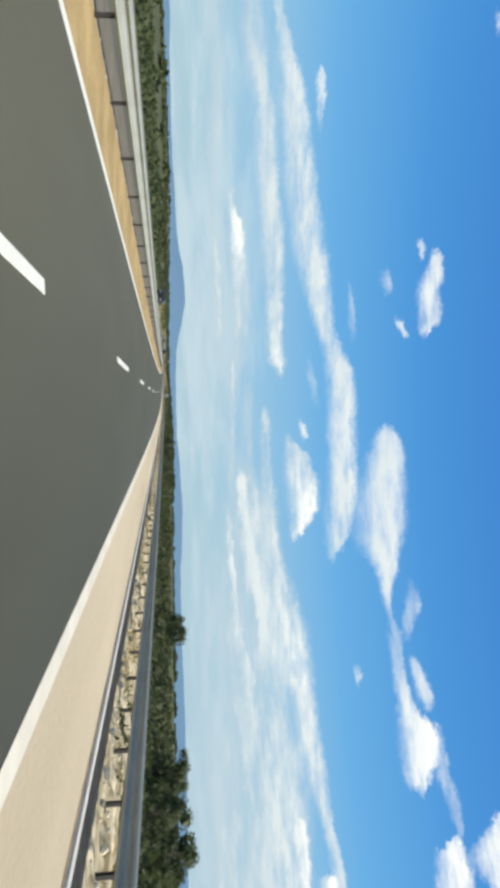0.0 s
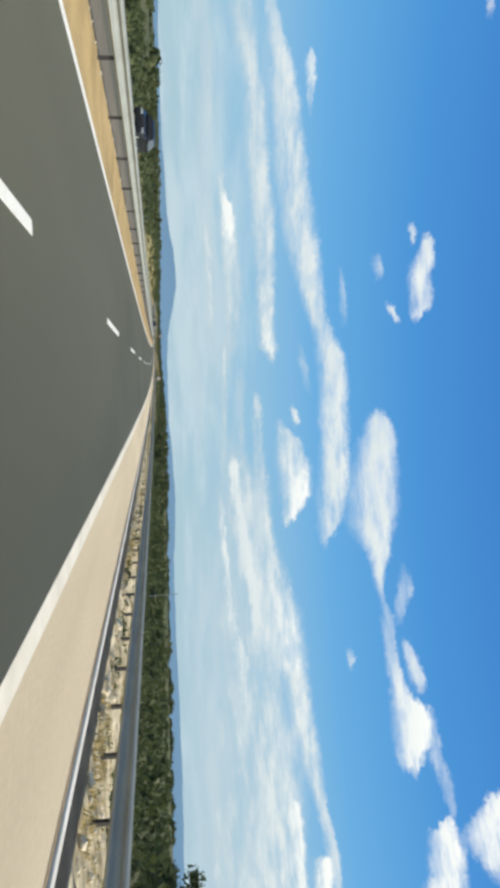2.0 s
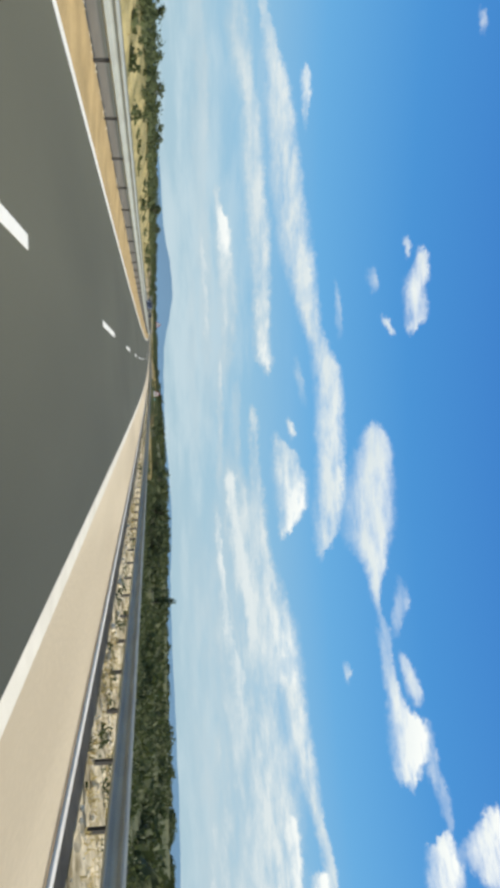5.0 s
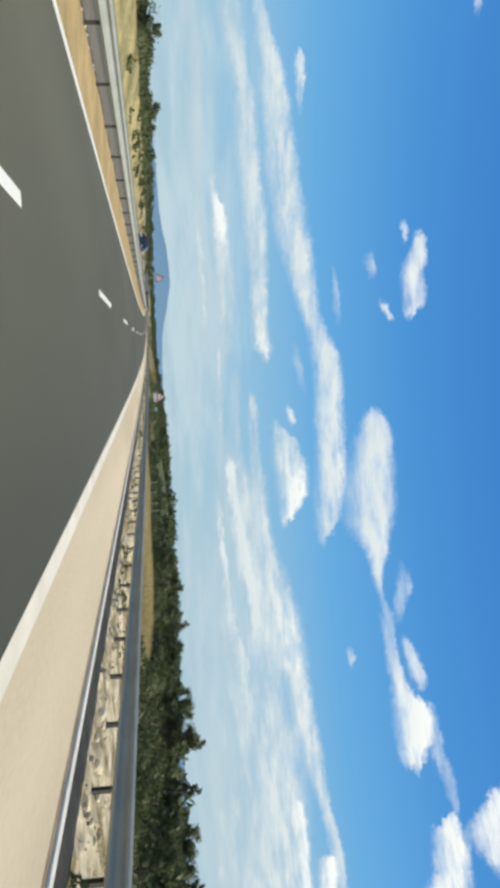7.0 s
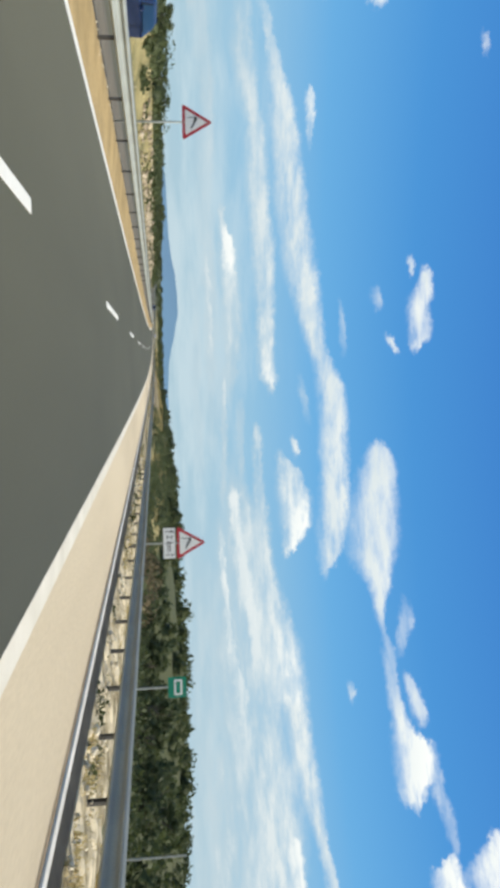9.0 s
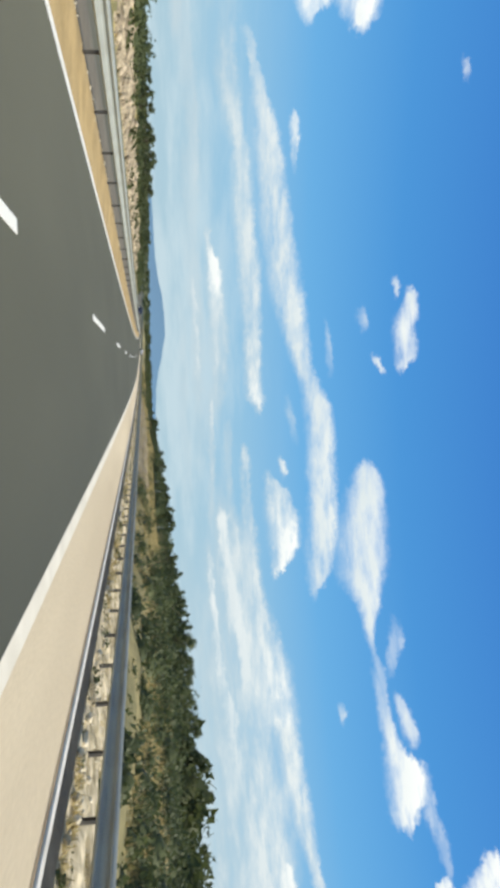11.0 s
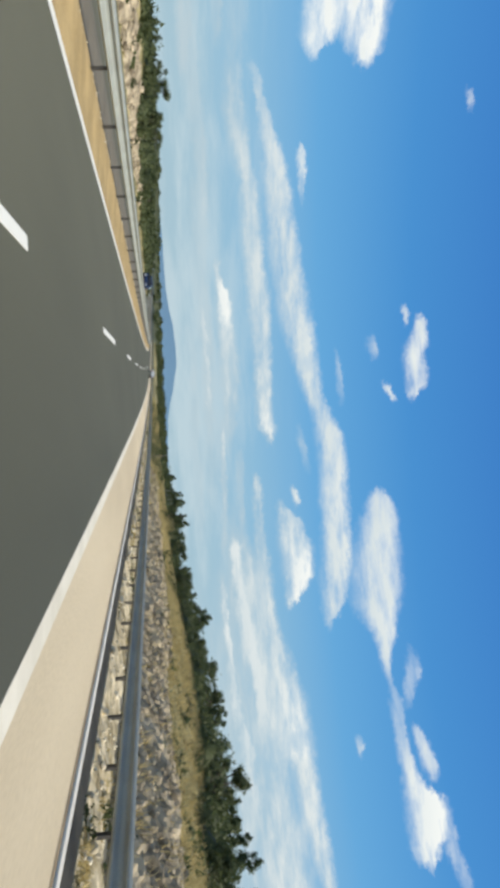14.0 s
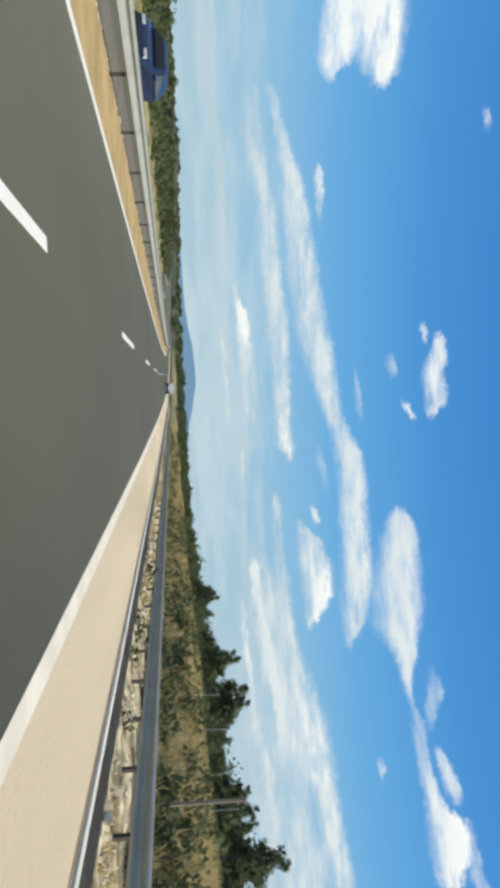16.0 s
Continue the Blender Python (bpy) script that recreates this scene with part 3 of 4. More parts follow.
def put(name, me, parent=None, m=None, label=""):
    ob = new(name, me)
    if parent is not None:
        ob.parent = parent
    if m is not None:
        ob.matrix_basis = m
    if label:
        ob["label"] = label
    return ob


def part(name, bm, mat, parent=None, label="", m=None, smooth=False):
    me = bpy.data.meshes.new(name)
    bm.to_mesh(me)
    bm.free()
    me.materials.append(mat)
    if smooth:
        me.polygons.foreach_set("use_smooth", [True] * len(me.polygons))
    return put(name, me, parent, m, label)


def box(sx, sy, sz, at=(0, 0, 0), bevel=0.0, bm=None, turn=None):
    bm = bm or bmesh.new()
    made = bmesh.ops.create_cube(bm, size=1.0)["verts"]
    bmesh.ops.scale(bm, vec=(sx, sy, sz), verts=made)
    if bevel:
        edges = list({e for v in made for e in v.link_edges})
        made = list({v for f in bmesh.ops.bevel(bm, geom=edges, offset=bevel, segments=1, affect="EDGES")["faces"] for v in f.verts} | {v for v in made if v.is_valid})
    if turn is not None:
        bmesh.ops.transform(bm, matrix=turn, verts=made)
    bmesh.ops.translate(bm, vec=at, verts=made)
    return bm


def rod(r1, r2, h, n=8, at=(0, 0, 0), bm=None, turn=None):
    bm = bm or bmesh.new()
    made = bmesh.ops.create_cone(bm, cap_ends=True, segments=n, radius1=r1, radius2=r2, depth=h)["verts"]
    bmesh.ops.translate(bm, vec=(0, 0, h / 2), verts=made)
    if turn is not None:
        bmesh.ops.transform(bm, matrix=turn, verts=made)
    bmesh.ops.translate(bm, vec=at, verts=made)
    return bm


def stations(a, b, step):
    n = max(1, int(round((b - a) / step)))
    return [a + (b - a) * i / n for i in range(n + 1)]


def strip(name, profile, a, b, mat, step=4.0, parent=None, smooth=False):
    """A profile of (X, z) swept along the road from a to b."""
    ss = stations(a, b, step)
    verts, faces, n = [], [], len(profile)
    for s in ss:
        for X, z in profile:
            verts.append(place(s, X, z))
    for i in range(len(ss) - 1):
        for j in range(n - 1):
            p = i * n + j
            faces.append((p, p + 1, p + n + 1, p + n))
    return put(name, mesh_of(name, verts, faces, mat, smooth), parent)


# ---- ground ----
def smooth01(x, a, b):
    u = min(1.0, max(0.0, (x - a) / (b - a)))
    return u * u * (3 - 2 * u)


def terrain(s, X):
    """Height of the ground beside the road."""
    n = noise.noise((s * 0.03, X * 0.05, 1.3)) + 0.5 * noise.noise((s * 0.11, X * 0.16, 4.2))
    if -19.2 < X < 6.45:
        return -0.25
    if X >= 6.45:
        cut = smooth01(s, 395, 440)
        verge = 0.03 + 0.05 * smooth01(X, 6.6, 7.6)
        shelf = smooth01(s, 278, 296) * (1 - smooth01(s, 336, 356))
        low = verge - (1.0 - 1.2 * shelf) * smooth01(X, 9.0, 16.0) + 0.25 * n * smooth01(X, 7.5, 14)
        high = verge + 0.9 * smooth01(X, 8.4, 11.5) + 1.5 * (0.5 + 0.5 * math.exp(-((s - 548) / 24) ** 2)) * smooth01(X, 11.0, 19.0) + 1.6 * smooth01(X, 20, 45) + 0.35 * n * smooth01(X, 8.0, 13)
        return low + (high - low) * cut - 2.0 * smooth01(X, 60, 300)
    D = -X
    bank = smooth01(s, 200, 260) * (1.0 - 0.5 * smooth01(s, 560, 640))
    low = -0.05 - 0.5 * smooth01(D, 20, 28) + 0.2 * n * smooth01(D, 20, 26)
    high = 1.2 * smooth01(D, 19.6, 25.0) + 0.5 * smooth01(D, 26, 40) + 0.3 * n * smooth01(D, 20, 25)
    return low + (high - low) * bank - 1.5 * smooth01(D, 70, 300)


def ground_z(s, X):
    """The ground's height, with the climb of the road beside it."""
    return terrain(s, X) + rise(s) * (1 - smooth01(abs(X), 25, 90))


def sunk(s, X):
    """Where another sheet lies on the ground, the ground stays clear below it."""
    if 6.4 < X < 8.9:
        return 0.14
    if 398 < s < 876 and 8.9 <= X < 25:
        return 0.45
    if 198 < s < 876 and -31 < X < -19.7:
        return 0.45
    return 0.0


def wide(s, X):
    """place() whose far flanks run straight, so that the sheet never folds."""
    c = max(-120.0, min(120.0, X))
    p = place(s, c)
    return Vector((p.x + (X - c) * math.cos(0.07), p.y + (X - c) * math.sin(0.07), 0))


_ss = [-4500, -1500, -500, -160] + [x * 1.0 for x in range(-60, 780, 3)] + [790, 805, 825, 850, 880, 920, 970, 1030, 1100, 1200, 1350, 1590, 2200, 3200, 4700]
_xs = [-4600, -2500, -1200, -600, -320, -200, -140, -100, -75, -60, -50, -43, -37, -32, -28, -26, -24.5, -23, -22, -21, -20.2, -19.6, -19.2, -18.9, -8.1, -7.9, -7.2, -6.4, -5.7, -5.4, -5.3,
       6.35, 6.47, 6.9, 7.3, 7.8, 8.3, 8.8, 9.3, 9.9, 10.5, 11.2, 12, 13, 14, 15.2, 16.5, 18, 20, 22.5, 25.5, 29, 33, 38, 44, 52, 62, 75, 95, 120, 170, 250, 400, 800, 1600, 3000, 4600]
_v, _f = [], []
for _s in _ss:
    for _X in _xs:
        _p = wide(_s, _X)
        _v.append((_p.x, _p.y, ground_z(_s, _X) - sunk(_s, _X)))
_n = len(_xs)
for _i in range(len(_ss) - 1):
    for _j in range(_n - 1):
        _q = _i * _n + _j
        _f.append((_q, _q + 1, _q + _n + 1, _q + _n))
ground = tagged(put("ground", mesh_of("ground", _v, _f, GROUND, True)), "dry scrubland with patchy olive and tan grass", "ground", kind="structure")

# ---- carriageways ----
A0, A1 = -60.0, 1250.0
road = tagged(strip("road", [(-3.87, -0.3), (-3.87, 0.0), (3.92, 0.0), (3.92, -0.3)], A0, A1, ASPHALT), "dark grey asphalt motorway carriageway with two lanes", "road", kind="structure")
shoulder = tagged(strip("hard_shoulder", [(3.92, -0.3), (3.92, -0.004), (6.24, -0.004), (6.24, -0.3)], A0, A1, SHOULDER), "pale beige paved hard shoulder beside the carriageway", "shoulder", kind="structure")
median = tagged(strip("median_verge", [(-5.62, -0.3), (-5.62, 0.10), (-5.2, 0.09), (-4.6, 0.03), (-3.87, -0.004), (-3.87, -0.3)], A0, A1, SAND), "tan dry soil verge under the median barrier", "verge", kind="structure")
median_ditch = tagged(strip("median_ditch", [(-8.3, -0.3), (-8.25, 0.02), (-7.6, 0.04), (-6.9, -0.03), (-6.0, 0.03), (-5.62, 0.08)], A0, A1, DITCH), "grey gravel strip between the two median barriers", "verge", kind="structure")
far_road = tagged(strip("far_road", [(-19.2, -0.3), (-19.2, 0.0), (-8.3, 0.0), (-8.3, -0.3)], A0, A1, ASPHALT), "grey asphalt opposite carriageway behind the median barrier", "road", kind="structure")
strip("edge_line", [(-3.86, 0.005), (-3.63, 0.005)], A0, A1, PAINT, parent=road)
strip("edge_line", [(3.66, 0.005), (3.925, 0.005)], A0, A1, OLD_PAINT, parent=road)
strip("edge_line", [(-10.15, 0.005), (-9.95, 0.005)], A0, A1, PAINT, parent=far_road)
strip("edge_line", [(-16.6, 0.005), (-16.4, 0.005)], A0, A1, PAINT, parent=far_road)
# narrow dark brown strip on the shoulder side of the kerb
tagged(strip("gutter_dirt", [(6.13, 0.0), (6.15, 0.004), (6.238, 0.006)], A0, A1, SHADE_BROWN), "narrow dark brown strip along the foot of the kerb", "dirt", kind="structure")
kerb = tagged(strip("kerb", [(6.24, -0.3), (6.245, 0.022), (6.26, 0.032), (6.38, 0.036), (6.42, 0.03), (6.43, -0.3)], A0, A1, CONCRETE), "pale concrete kerb along the hard shoulder", "kerb", kind="structure")

_dash = box(0.15, 6.0, 0.006, (0, 0, 0.002))
_me = bpy.data.meshes.new("lane_dash")
_dash.to_mesh(_me)
_dash.free()
_me.materials.append(PAINT)
for _i in range(-3, 66):
    _s = 8.17 - 3.0 + 18.0 * _i
    put("lane_dash", _me, road, road_pose(_s, 0.0, 0.003))
    put("lane_dash", _me, far_road, road_pose(_s + 5, -12.75, 0.003))


# ---- guard rails ----
def w_beam(length):
    """A W-beam, its crests towards +x, its back at x = 0."""
    prof = [(0.0, -0.156), (0.022, -0.150), (0.082, -0.126), (0.095, -0.115), (0.095, -0.098), (0.086, -0.085), (0.012, -0.040), (0.0, -0.015), (0.0, 0.0)]
    prof = prof + [(x, -z) for x, z in prof[-2::-1]]
    back = [(x - 0.006, z) for x, z in prof[::-1]]
    loop = prof + back
    n = len(loop)
    verts = [(x, -length / 2, z) for x, z in loop] + [(x, length / 2, z) for x, z in loop]
    faces = [(i, i + n, (i + 1) % n + n, (i + 1) % n) for i in range(n)]
    return verts, faces


BEAM = mesh_of("beam", *w_beam(4.02), GALV)
_pb = box(0.006, 0.10, 0.95, (0, 0, 0.475))
box(0.055, 0.006, 0.95, (0.028, 0.047, 0.475), bm=_pb)
box(0.055, 0.006, 0.95, (0.028, -0.047, 0.475), bm=_pb)
POST_ME = bpy.data.meshes.new("post")
_pb.to_mesh(POST_ME)
_pb.free()
POST_ME.materials.append(POST)
_sb = box(0.10, 0.08, 0.16, bevel=0.01)
SPACER_ME = bpy.data.meshes.new("spacer")
_sb.to_mesh(SPACER_ME)
_sb.free()
SPACER_ME.materials.append(POST)


def guard_rail(X, facing, low, post_step, a, b, first, label):
    """A rail at X whose crests face +X or -X; low: the height of the beam's middle."""
    g = tagged(new("guard_rail"), label, "guard rail", group="motorway barriers")
    turn = 0 if facing > 0 else 180
    s = a
    while s < b:
        put("beam", BEAM, g, road_pose(s + 2, X, low, turn))
        s += 4.0
    s = first
    while s < b:
        put("post", POST_ME, g, road_pose(s, X - facing * 0.16, low + 0.10 - 0.95, turn))
        put("spacer", SPACER_ME, g, road_pose(s, X - facing * 0.06, low, turn))
        s += post_step
    return g


guard_rail(7.42, -1, 0.52, 2.0, -4, 720, -1.2, "galvanised steel guard rail on closely set posts along the hard shoulder")
guard_rail(-5.35, 1, 0.62, 4.0, -4, 760, -1.8, "galvanised steel guard rail on dark posts along the median")


def far_rail(X, facing, low, a, b):
    prof = [(X - facing * 0.0, low - 0.156), (X + facing * 0.08, low - 0.09), (X + facing * 0.012, low), (X + facing * 0.08, low + 0.09), (X, low + 0.156), (X - facing * 0.01, low + 0.15), (X - facing * 0.01, low - 0.15)]
    ob = strip("guard_rail_stretch", prof, a, b, GALV)
    tagged(ob, "distant stretch of galvanised guard rail round the bend", "guard rail", kind="stuff")
    return ob


far_rail(7.42, -1, 0.52, 720, 1200)
far_rail(-5.35, 1, 0.62, 762, 1200)
far_rail(-19.7, 1, 0.62, 740, 1200)

# ---- plants ----
rng = np.random.default_rng(5)


def leaf_cards(centres, size, flat=0.0):
    """Small leaves round the given centres, turned at random."""
    n = len(centres)
    u = rng.normal(size=(n, 3))
    u /= np.linalg.norm(u, axis=1)[:, None]
    w = rng.normal(size=(n, 3))
    w[:, 2] *= 1 - flat
    v = np.cross(u, w)
    v /= np.linalg.norm(v, axis=1)[:, None]
    sz = size * rng.uniform(0.55, 1.35, n)[:, None]
    a, b = u * sz, v * sz * 0.55
    lift = np.cross(u, v) * sz * 0.18
    vs = np.stack([centres - a, centres + a * 0.5 + b * 1.5 + lift, centres + a * 0.7 - b * 1.3], 1).reshape(-1, 3)
    return vs


def crown_points(lobes, n):
    """Points near the surface of many overlapping lobes, denser outside."""
    out = []
    for (c, r) in lobes:
        k = max(8, int(n * r * r))
        d = rng.normal(size=(k, 3))
        d /= np.linalg.norm(d, axis=1)[:, None]
        rad = r * rng.uniform(0.35, 1.0, k) ** 0.5
        p = np.array(c) + d * rad[:, None] * np.array((1, 1, 0.8))
        out.append(p)
    return np.concatenate(out)


ICO_V, ICO_F = [], []
_bm = bmesh.new()
bmesh.ops.create_icosphere(_bm, subdivisions=1, radius=1.0)
ICO_V = np.array([v.co[:] for v in _bm.verts])
ICO_F = [tuple(v.index for v in f.verts) for f in _bm.faces]
_bm.free()


def crown_mesh(lobes, centres, size, mat):
    """A dense, lumpy heart in each lobe with small leaves all over it."""
    vs = leaf_cards(centres, size).tolist()
    fs = [(3 * i, 3 * i + 1, 3 * i + 2) for i in range(len(centres))]
    for c, r in lobes:
        k = len(vs)
        q = np.array(c) + ICO_V * r * rng.uniform(0.4, 0.75, (len(ICO_V), 1)) * np.array((1, 1, 0.8))
        vs += q.tolist()
        fs += [(a + k, b + k, d + k) for a, b, d in ICO_F]
    return mesh_of("crown", vs, fs, mat)


def tree_thing(kind, h, spread, seed):
    """A trunk with limbs and a ragged crown; its foot at the origin."""
    r = random.Random(seed)
    ob = new(kind)
    bm = bmesh.new()
    trunk_h = h * (0.35 if kind == "oak_tree" else 0.55)
    rod(0.035 * h, 0.018 * h, trunk_h * 1.3, 8, (0, 0, -0.3), bm)
    lobes = []
    count = 20 if kind == "oak_tree" else 15
    for i in range(count):
        a = r.uniform(0, math.tau)
        if kind == "oak_tree":
            q = r.uniform(0.1, 1.0) * spread
            z = h * r.uniform(0.28, 0.88) * (1 - 0.25 * (q / spread) ** 2)
            rad = spread * r.uniform(0.2, 0.4)
        else:
            f = (i + 0.5) / count
            q = spread * (1 - f * 0.75) * r.uniform(0.3, 0.9)
            z = h * (0.30 + 0.64 * f)
            rad = spread * (0.46 - 0.22 * f) * r.uniform(0.8, 1.2)
        c = (math.cos(a) * q, math.sin(a) * q, z)
        lobes.append((c, rad))
        d = Vector(c) - Vector((0, 0, trunk_h * 0.7))
        rod(0.012 * h, 0.005 * h, d.length, 5, (0, 0, trunk_h * 0.7), bm, d.to_track_quat("Z", "Y").to_matrix().to_4x4())
    if kind != "oak_tree":
        lobes.append(((0, 0, h * 0.95), spread * 0.16))
    part("trunk", bm, BARK, ob)
    pts = crown_points(lobes, 300 if kind == "oak_tree" else 340)
    put("crown", crown_mesh(lobes, pts, 0.085, LEAF if kind == "oak_tree" else PINE), ob)
    return ob


LABELS = {"oak_tree": "dark green holm oak with a ragged crown among scrub", "pine_tree": "dark green pine with an uneven crown beside the motorway"}
MODELS = {}
for _k, _sizes in (("oak_tree", ((4.2, 2.1), (3.4, 1.9), (5.0, 2.3), (3.0, 1.7), (4.6, 1.8))), ("pine_tree", ((5.6, 1.9), (4.8, 1.7), (6.4, 2.0), (5.2, 1.5)))):
    MODELS[_k] = []
    for _i, (_h, _w) in enumerate(_sizes):
        _t = tree_thing(_k, _h, _w, 40 + _i)
        tagged(_t, LABELS[_k], "tree", group="roadside trees")
        MODELS[_k].append([_t, False])


def plant(kind, s, X, size=1.0, dz=0.0):
    entry = random.choice(MODELS[kind])
    p = place(s, X)
    sc = size * random.uniform(0.85, 1.15)
    m = Matrix.Translation((p.x, p.y, ground_z(s, X) - 0.1 + dz)) @ Matrix.Rotation(random.uniform(0, math.tau), 4, "Z")
    if entry[1]:
        ob = copy_thing(entry[0], m)
    else:
        ob, entry[1] = entry[0], True
        ob.matrix_basis = m
    ob.scale = (sc, sc, sc * random.uniform(0.9, 1.1))
    return ob


random.seed(12)


def grove(kind, a, b, x0, x1, gap, size):
    s = a
    while s < b:
        plant(kind, s + random.uniform(-1, 1), random.uniform(x0, x1), size)
        s += gap * random.uniform(0.6, 1.4)


# beside the hard shoulder
grove("oak_tree", 24, 62, 20, 34, 3.2, 0.8)
plant("oak_tree", 122, 36, 1.5)
grove("oak_tree", 150, 285, 34, 60, 9.0, 0.6)
grove("oak_tree", 280, 400, 19, 28, 2.6, 0.61)
grove("pine_tree", 285, 405, 22, 34, 2.7, 0.48)
grove("pine_tree", 455, 590, 21, 27, 3.6, 0.52)
grove("oak_tree", 440, 652, 19.5, 26, 2.8, 0.57)
grove("pine_tree", 592, 648, 18, 28, 3.0, 0.45)
for _s, _X, _k in ((621, 19.5, 0.62), (625.5, 20.5, 0.70), (630, 20.0, 0.66), (611, 20.5, 0.5), (606, 20, 0.5)):
    plant("pine_tree", _s, _X, _k)
grove("oak_tree", 652, 720, 24, 40, 4.0, 0.35)
# behind the opposite carriageway
grove("oak_tree", 215, 430, -34, -25, 4.6, 0.5)
grove("oak_tree", 470, 580, -34, -25, 4.2, 0.5)
grove("oak_tree", 580, 720, -30, -23, 4.0, 0.62)
grove("pine_tree", 500, 600, -36, -28, 12.0, 0.36)
grove("oak_tree", 516, 546, -33, -27, 2.6, 0.66)
plant("oak_tree", 646, -34, 0.85)
for _s, _X, _k in ((502, 21, 0.74), (505.5, 22, 0.78), (517, 21, 0.68), (521, 22, 0.7)):
    plant("oak_tree", _s, _X, _k)


def scrub_field(name, spots, label, mat, leaf, density):
    """Low bushes that nobody could count, in one mesh: leaves round a dense heart. spots: s, X, radius, height."""
    cs, hearts = [], []
    for s, X, r, h in spots:
        p = place(s, X)
        foot = np.array((p.x, p.y, ground_z(s, X) - 0.05))
        k = max(10, int(density * r * (r + h)))
        d = rng.normal(size=(k, 3))
        d /= np.linalg.norm(d, axis=1)[:, None]
        d[:, 2] = np.abs(d[:, 2])
        lump = 1 + 0.25 * np.sin(3 * np.arctan2(d[:, 1], d[:, 0]) + s)
        rad = np.minimum(rng.uniform(0.3, 1.0, k) ** 0.5 * lump, 1.05)
        cs.append(foot + d * rad[:, None] * np.array((r, r, h)))
        if h > 0.3:
            hearts.append(foot + ICO_V * np.array((r, r, h)) * rng.uniform(0.55, 0.85, (len(ICO_V), 1)))
    c = np.concatenate(cs)
    vs = [leaf_cards(c, leaf)]
    fs = [np.arange(3 * len(c)).reshape(-1, 3)]
    if hearts:
        k = 3 * len(c)
        vs += hearts
        fs += [np.array(ICO_F) + k + i * len(ICO_V) for i in range(len(hearts))]
    return tagged(put(name, tri_mesh(name, np.concatenate(vs), np.concatenate(fs), mat)), label, "bushes", kind="stuff")


def scatter(a, b, x0, x1, n, r0, r1, flat=0.8):
    out = []
    for _ in range(n):
        r = random.uniform(r0, r1)
        out.append((random.uniform(a, b), random.uniform(x0, x1), r, r * flat * random.uniform(0.7, 1.3)))
    return out


_near = scatter(10, 275, 9.6, 15, 560, 0.45, 0.95) + [q for q in scatter(10, 410, 13, 25, 800, 0.7, 1.4) if not (290 < q[0] < 334 and q[1] < 16.5) and not (368 < q[0] < 386 and q[1] < 17)] + scatter(400, 760, 12, 24, 260, 0.35, 0.9) + scatter(586, 720, 8.9, 12.3, 380, 0.3, 0.8) + scatter(586, 720, 12.3, 18, 70, 0.3, 0.6) + scatter(400, 586, 8.9, 13.5, 480, 0.12, 0.4)
scrub_field("scrub", _near, "low olive-green scrub beside the hard shoulder's barrier", SCRUB, 0.095, 85)
_mid = scatter(575, 700, -30, -21.5, 110, 0.9, 1.5, 1.1) + scatter(640, 940, -60, -21, 420, 0.8, 1.3, 1.0) + scatter(720, 950, 14, 60, 200, 0.7, 1.3, 1.0) + scatter(20, 900, 24, 70, 1700, 1.1, 2.2, 0.95) + scatter(60, 900, 70, 170, 500, 1.5, 3.0, 0.6)
scrub_field("scrub", _mid, "olive-green scrub covering the plain", SCRUB, 0.34, 13)
_left = scatter(30, 900, -30, -20.2, 900, 0.4, 1.0) + scatter(40, 900, -60, -30, 1300, 0.8, 1.6)
scrub_field("scrub", _left, "olive-green scrub behind the opposite carriageway", SCRUB, 0.25, 20)
_hedge = scatter(195, 470, -29, -25.0, 460, 0.8, 1.7, 1.05) + scatter(470, 620, -29, -25, 210, 0.6, 1.1, 1.0) + scatter(575, 690, -29, -22, 300, 0.9, 1.6, 1.1) + scatter(690, 760, -29, -22, 160, 0.5, 1.0, 1.0) + scatter(640, 960, -75, -21, 420, 0.8, 1.4, 1.0) + scatter(30, 200, -27, -20.5, 420, 0.6, 1.1, 0.9)
_bank_bushes = [(490.5, 17.8, 0.85, 1.5), (308.4, 7.25, 0.36, 0.42), (602.4, 7.2, 0.34, 0.4)] + scatter(440, 662, 19, 26, 720, 0.9, 1.6, 1.15) + scatter(586, 640, 8.8, 12.5, 150, 0.3, 0.7, 0.8) + [q for q in scatter(355, 440, 12, 24, 330, 0.7, 1.4) if not (368 < q[0] < 386 and q[1] < 17)] + scatter(412, 462, 9.6, 19, 190, 0.35, 0.9) + scatter(440, 600, 12.8, 19, 170, 0.25, 0.7) + scatter(600, 660, 12, 18, 60, 0.4, 0.9)
scrub_field("bushes", _bank_bushes, "dark green bushes on the dry bank beside the carriageway", LEAF, 0.10, 60)
_brown = scatter(440, 660, 9.5, 18, 110, 0.25, 0.6)
scrub_field("dead_plants", _brown, "brown withered plants on the dry bank", DEAD, 0.07, 110)
scrub_field("hedge", _hedge, "dense dark green bushes behind the opposite carriageway", LEAF, 0.15, 32)
_verge_green = [q for q in scatter(0, 740, 7.1, 9.1, 2600, 0.07, 0.30, 0.7) if noise.noise((q[0] * 0.13, q[1] * 0.4, 2.0)) > -0.05]
scrub_field("verge_plants", _verge_green, "small green plants on the stony verge", SCRUB, 0.045, 450)
# brown clumps standing in for the dark crack along the soil's edge
_edge = [q for q in scatter(0, 720, -5.70, -5.48, 1500, 0.04, 0.11, 0.7) if noise.noise((q[0] * 0.11, 3.0, 6.0)) > 0.0]
scrub_field("verge_plants", _edge, "thin broken line of small brown clumps along the edge of the median soil", DEAD, 0.03, 900)
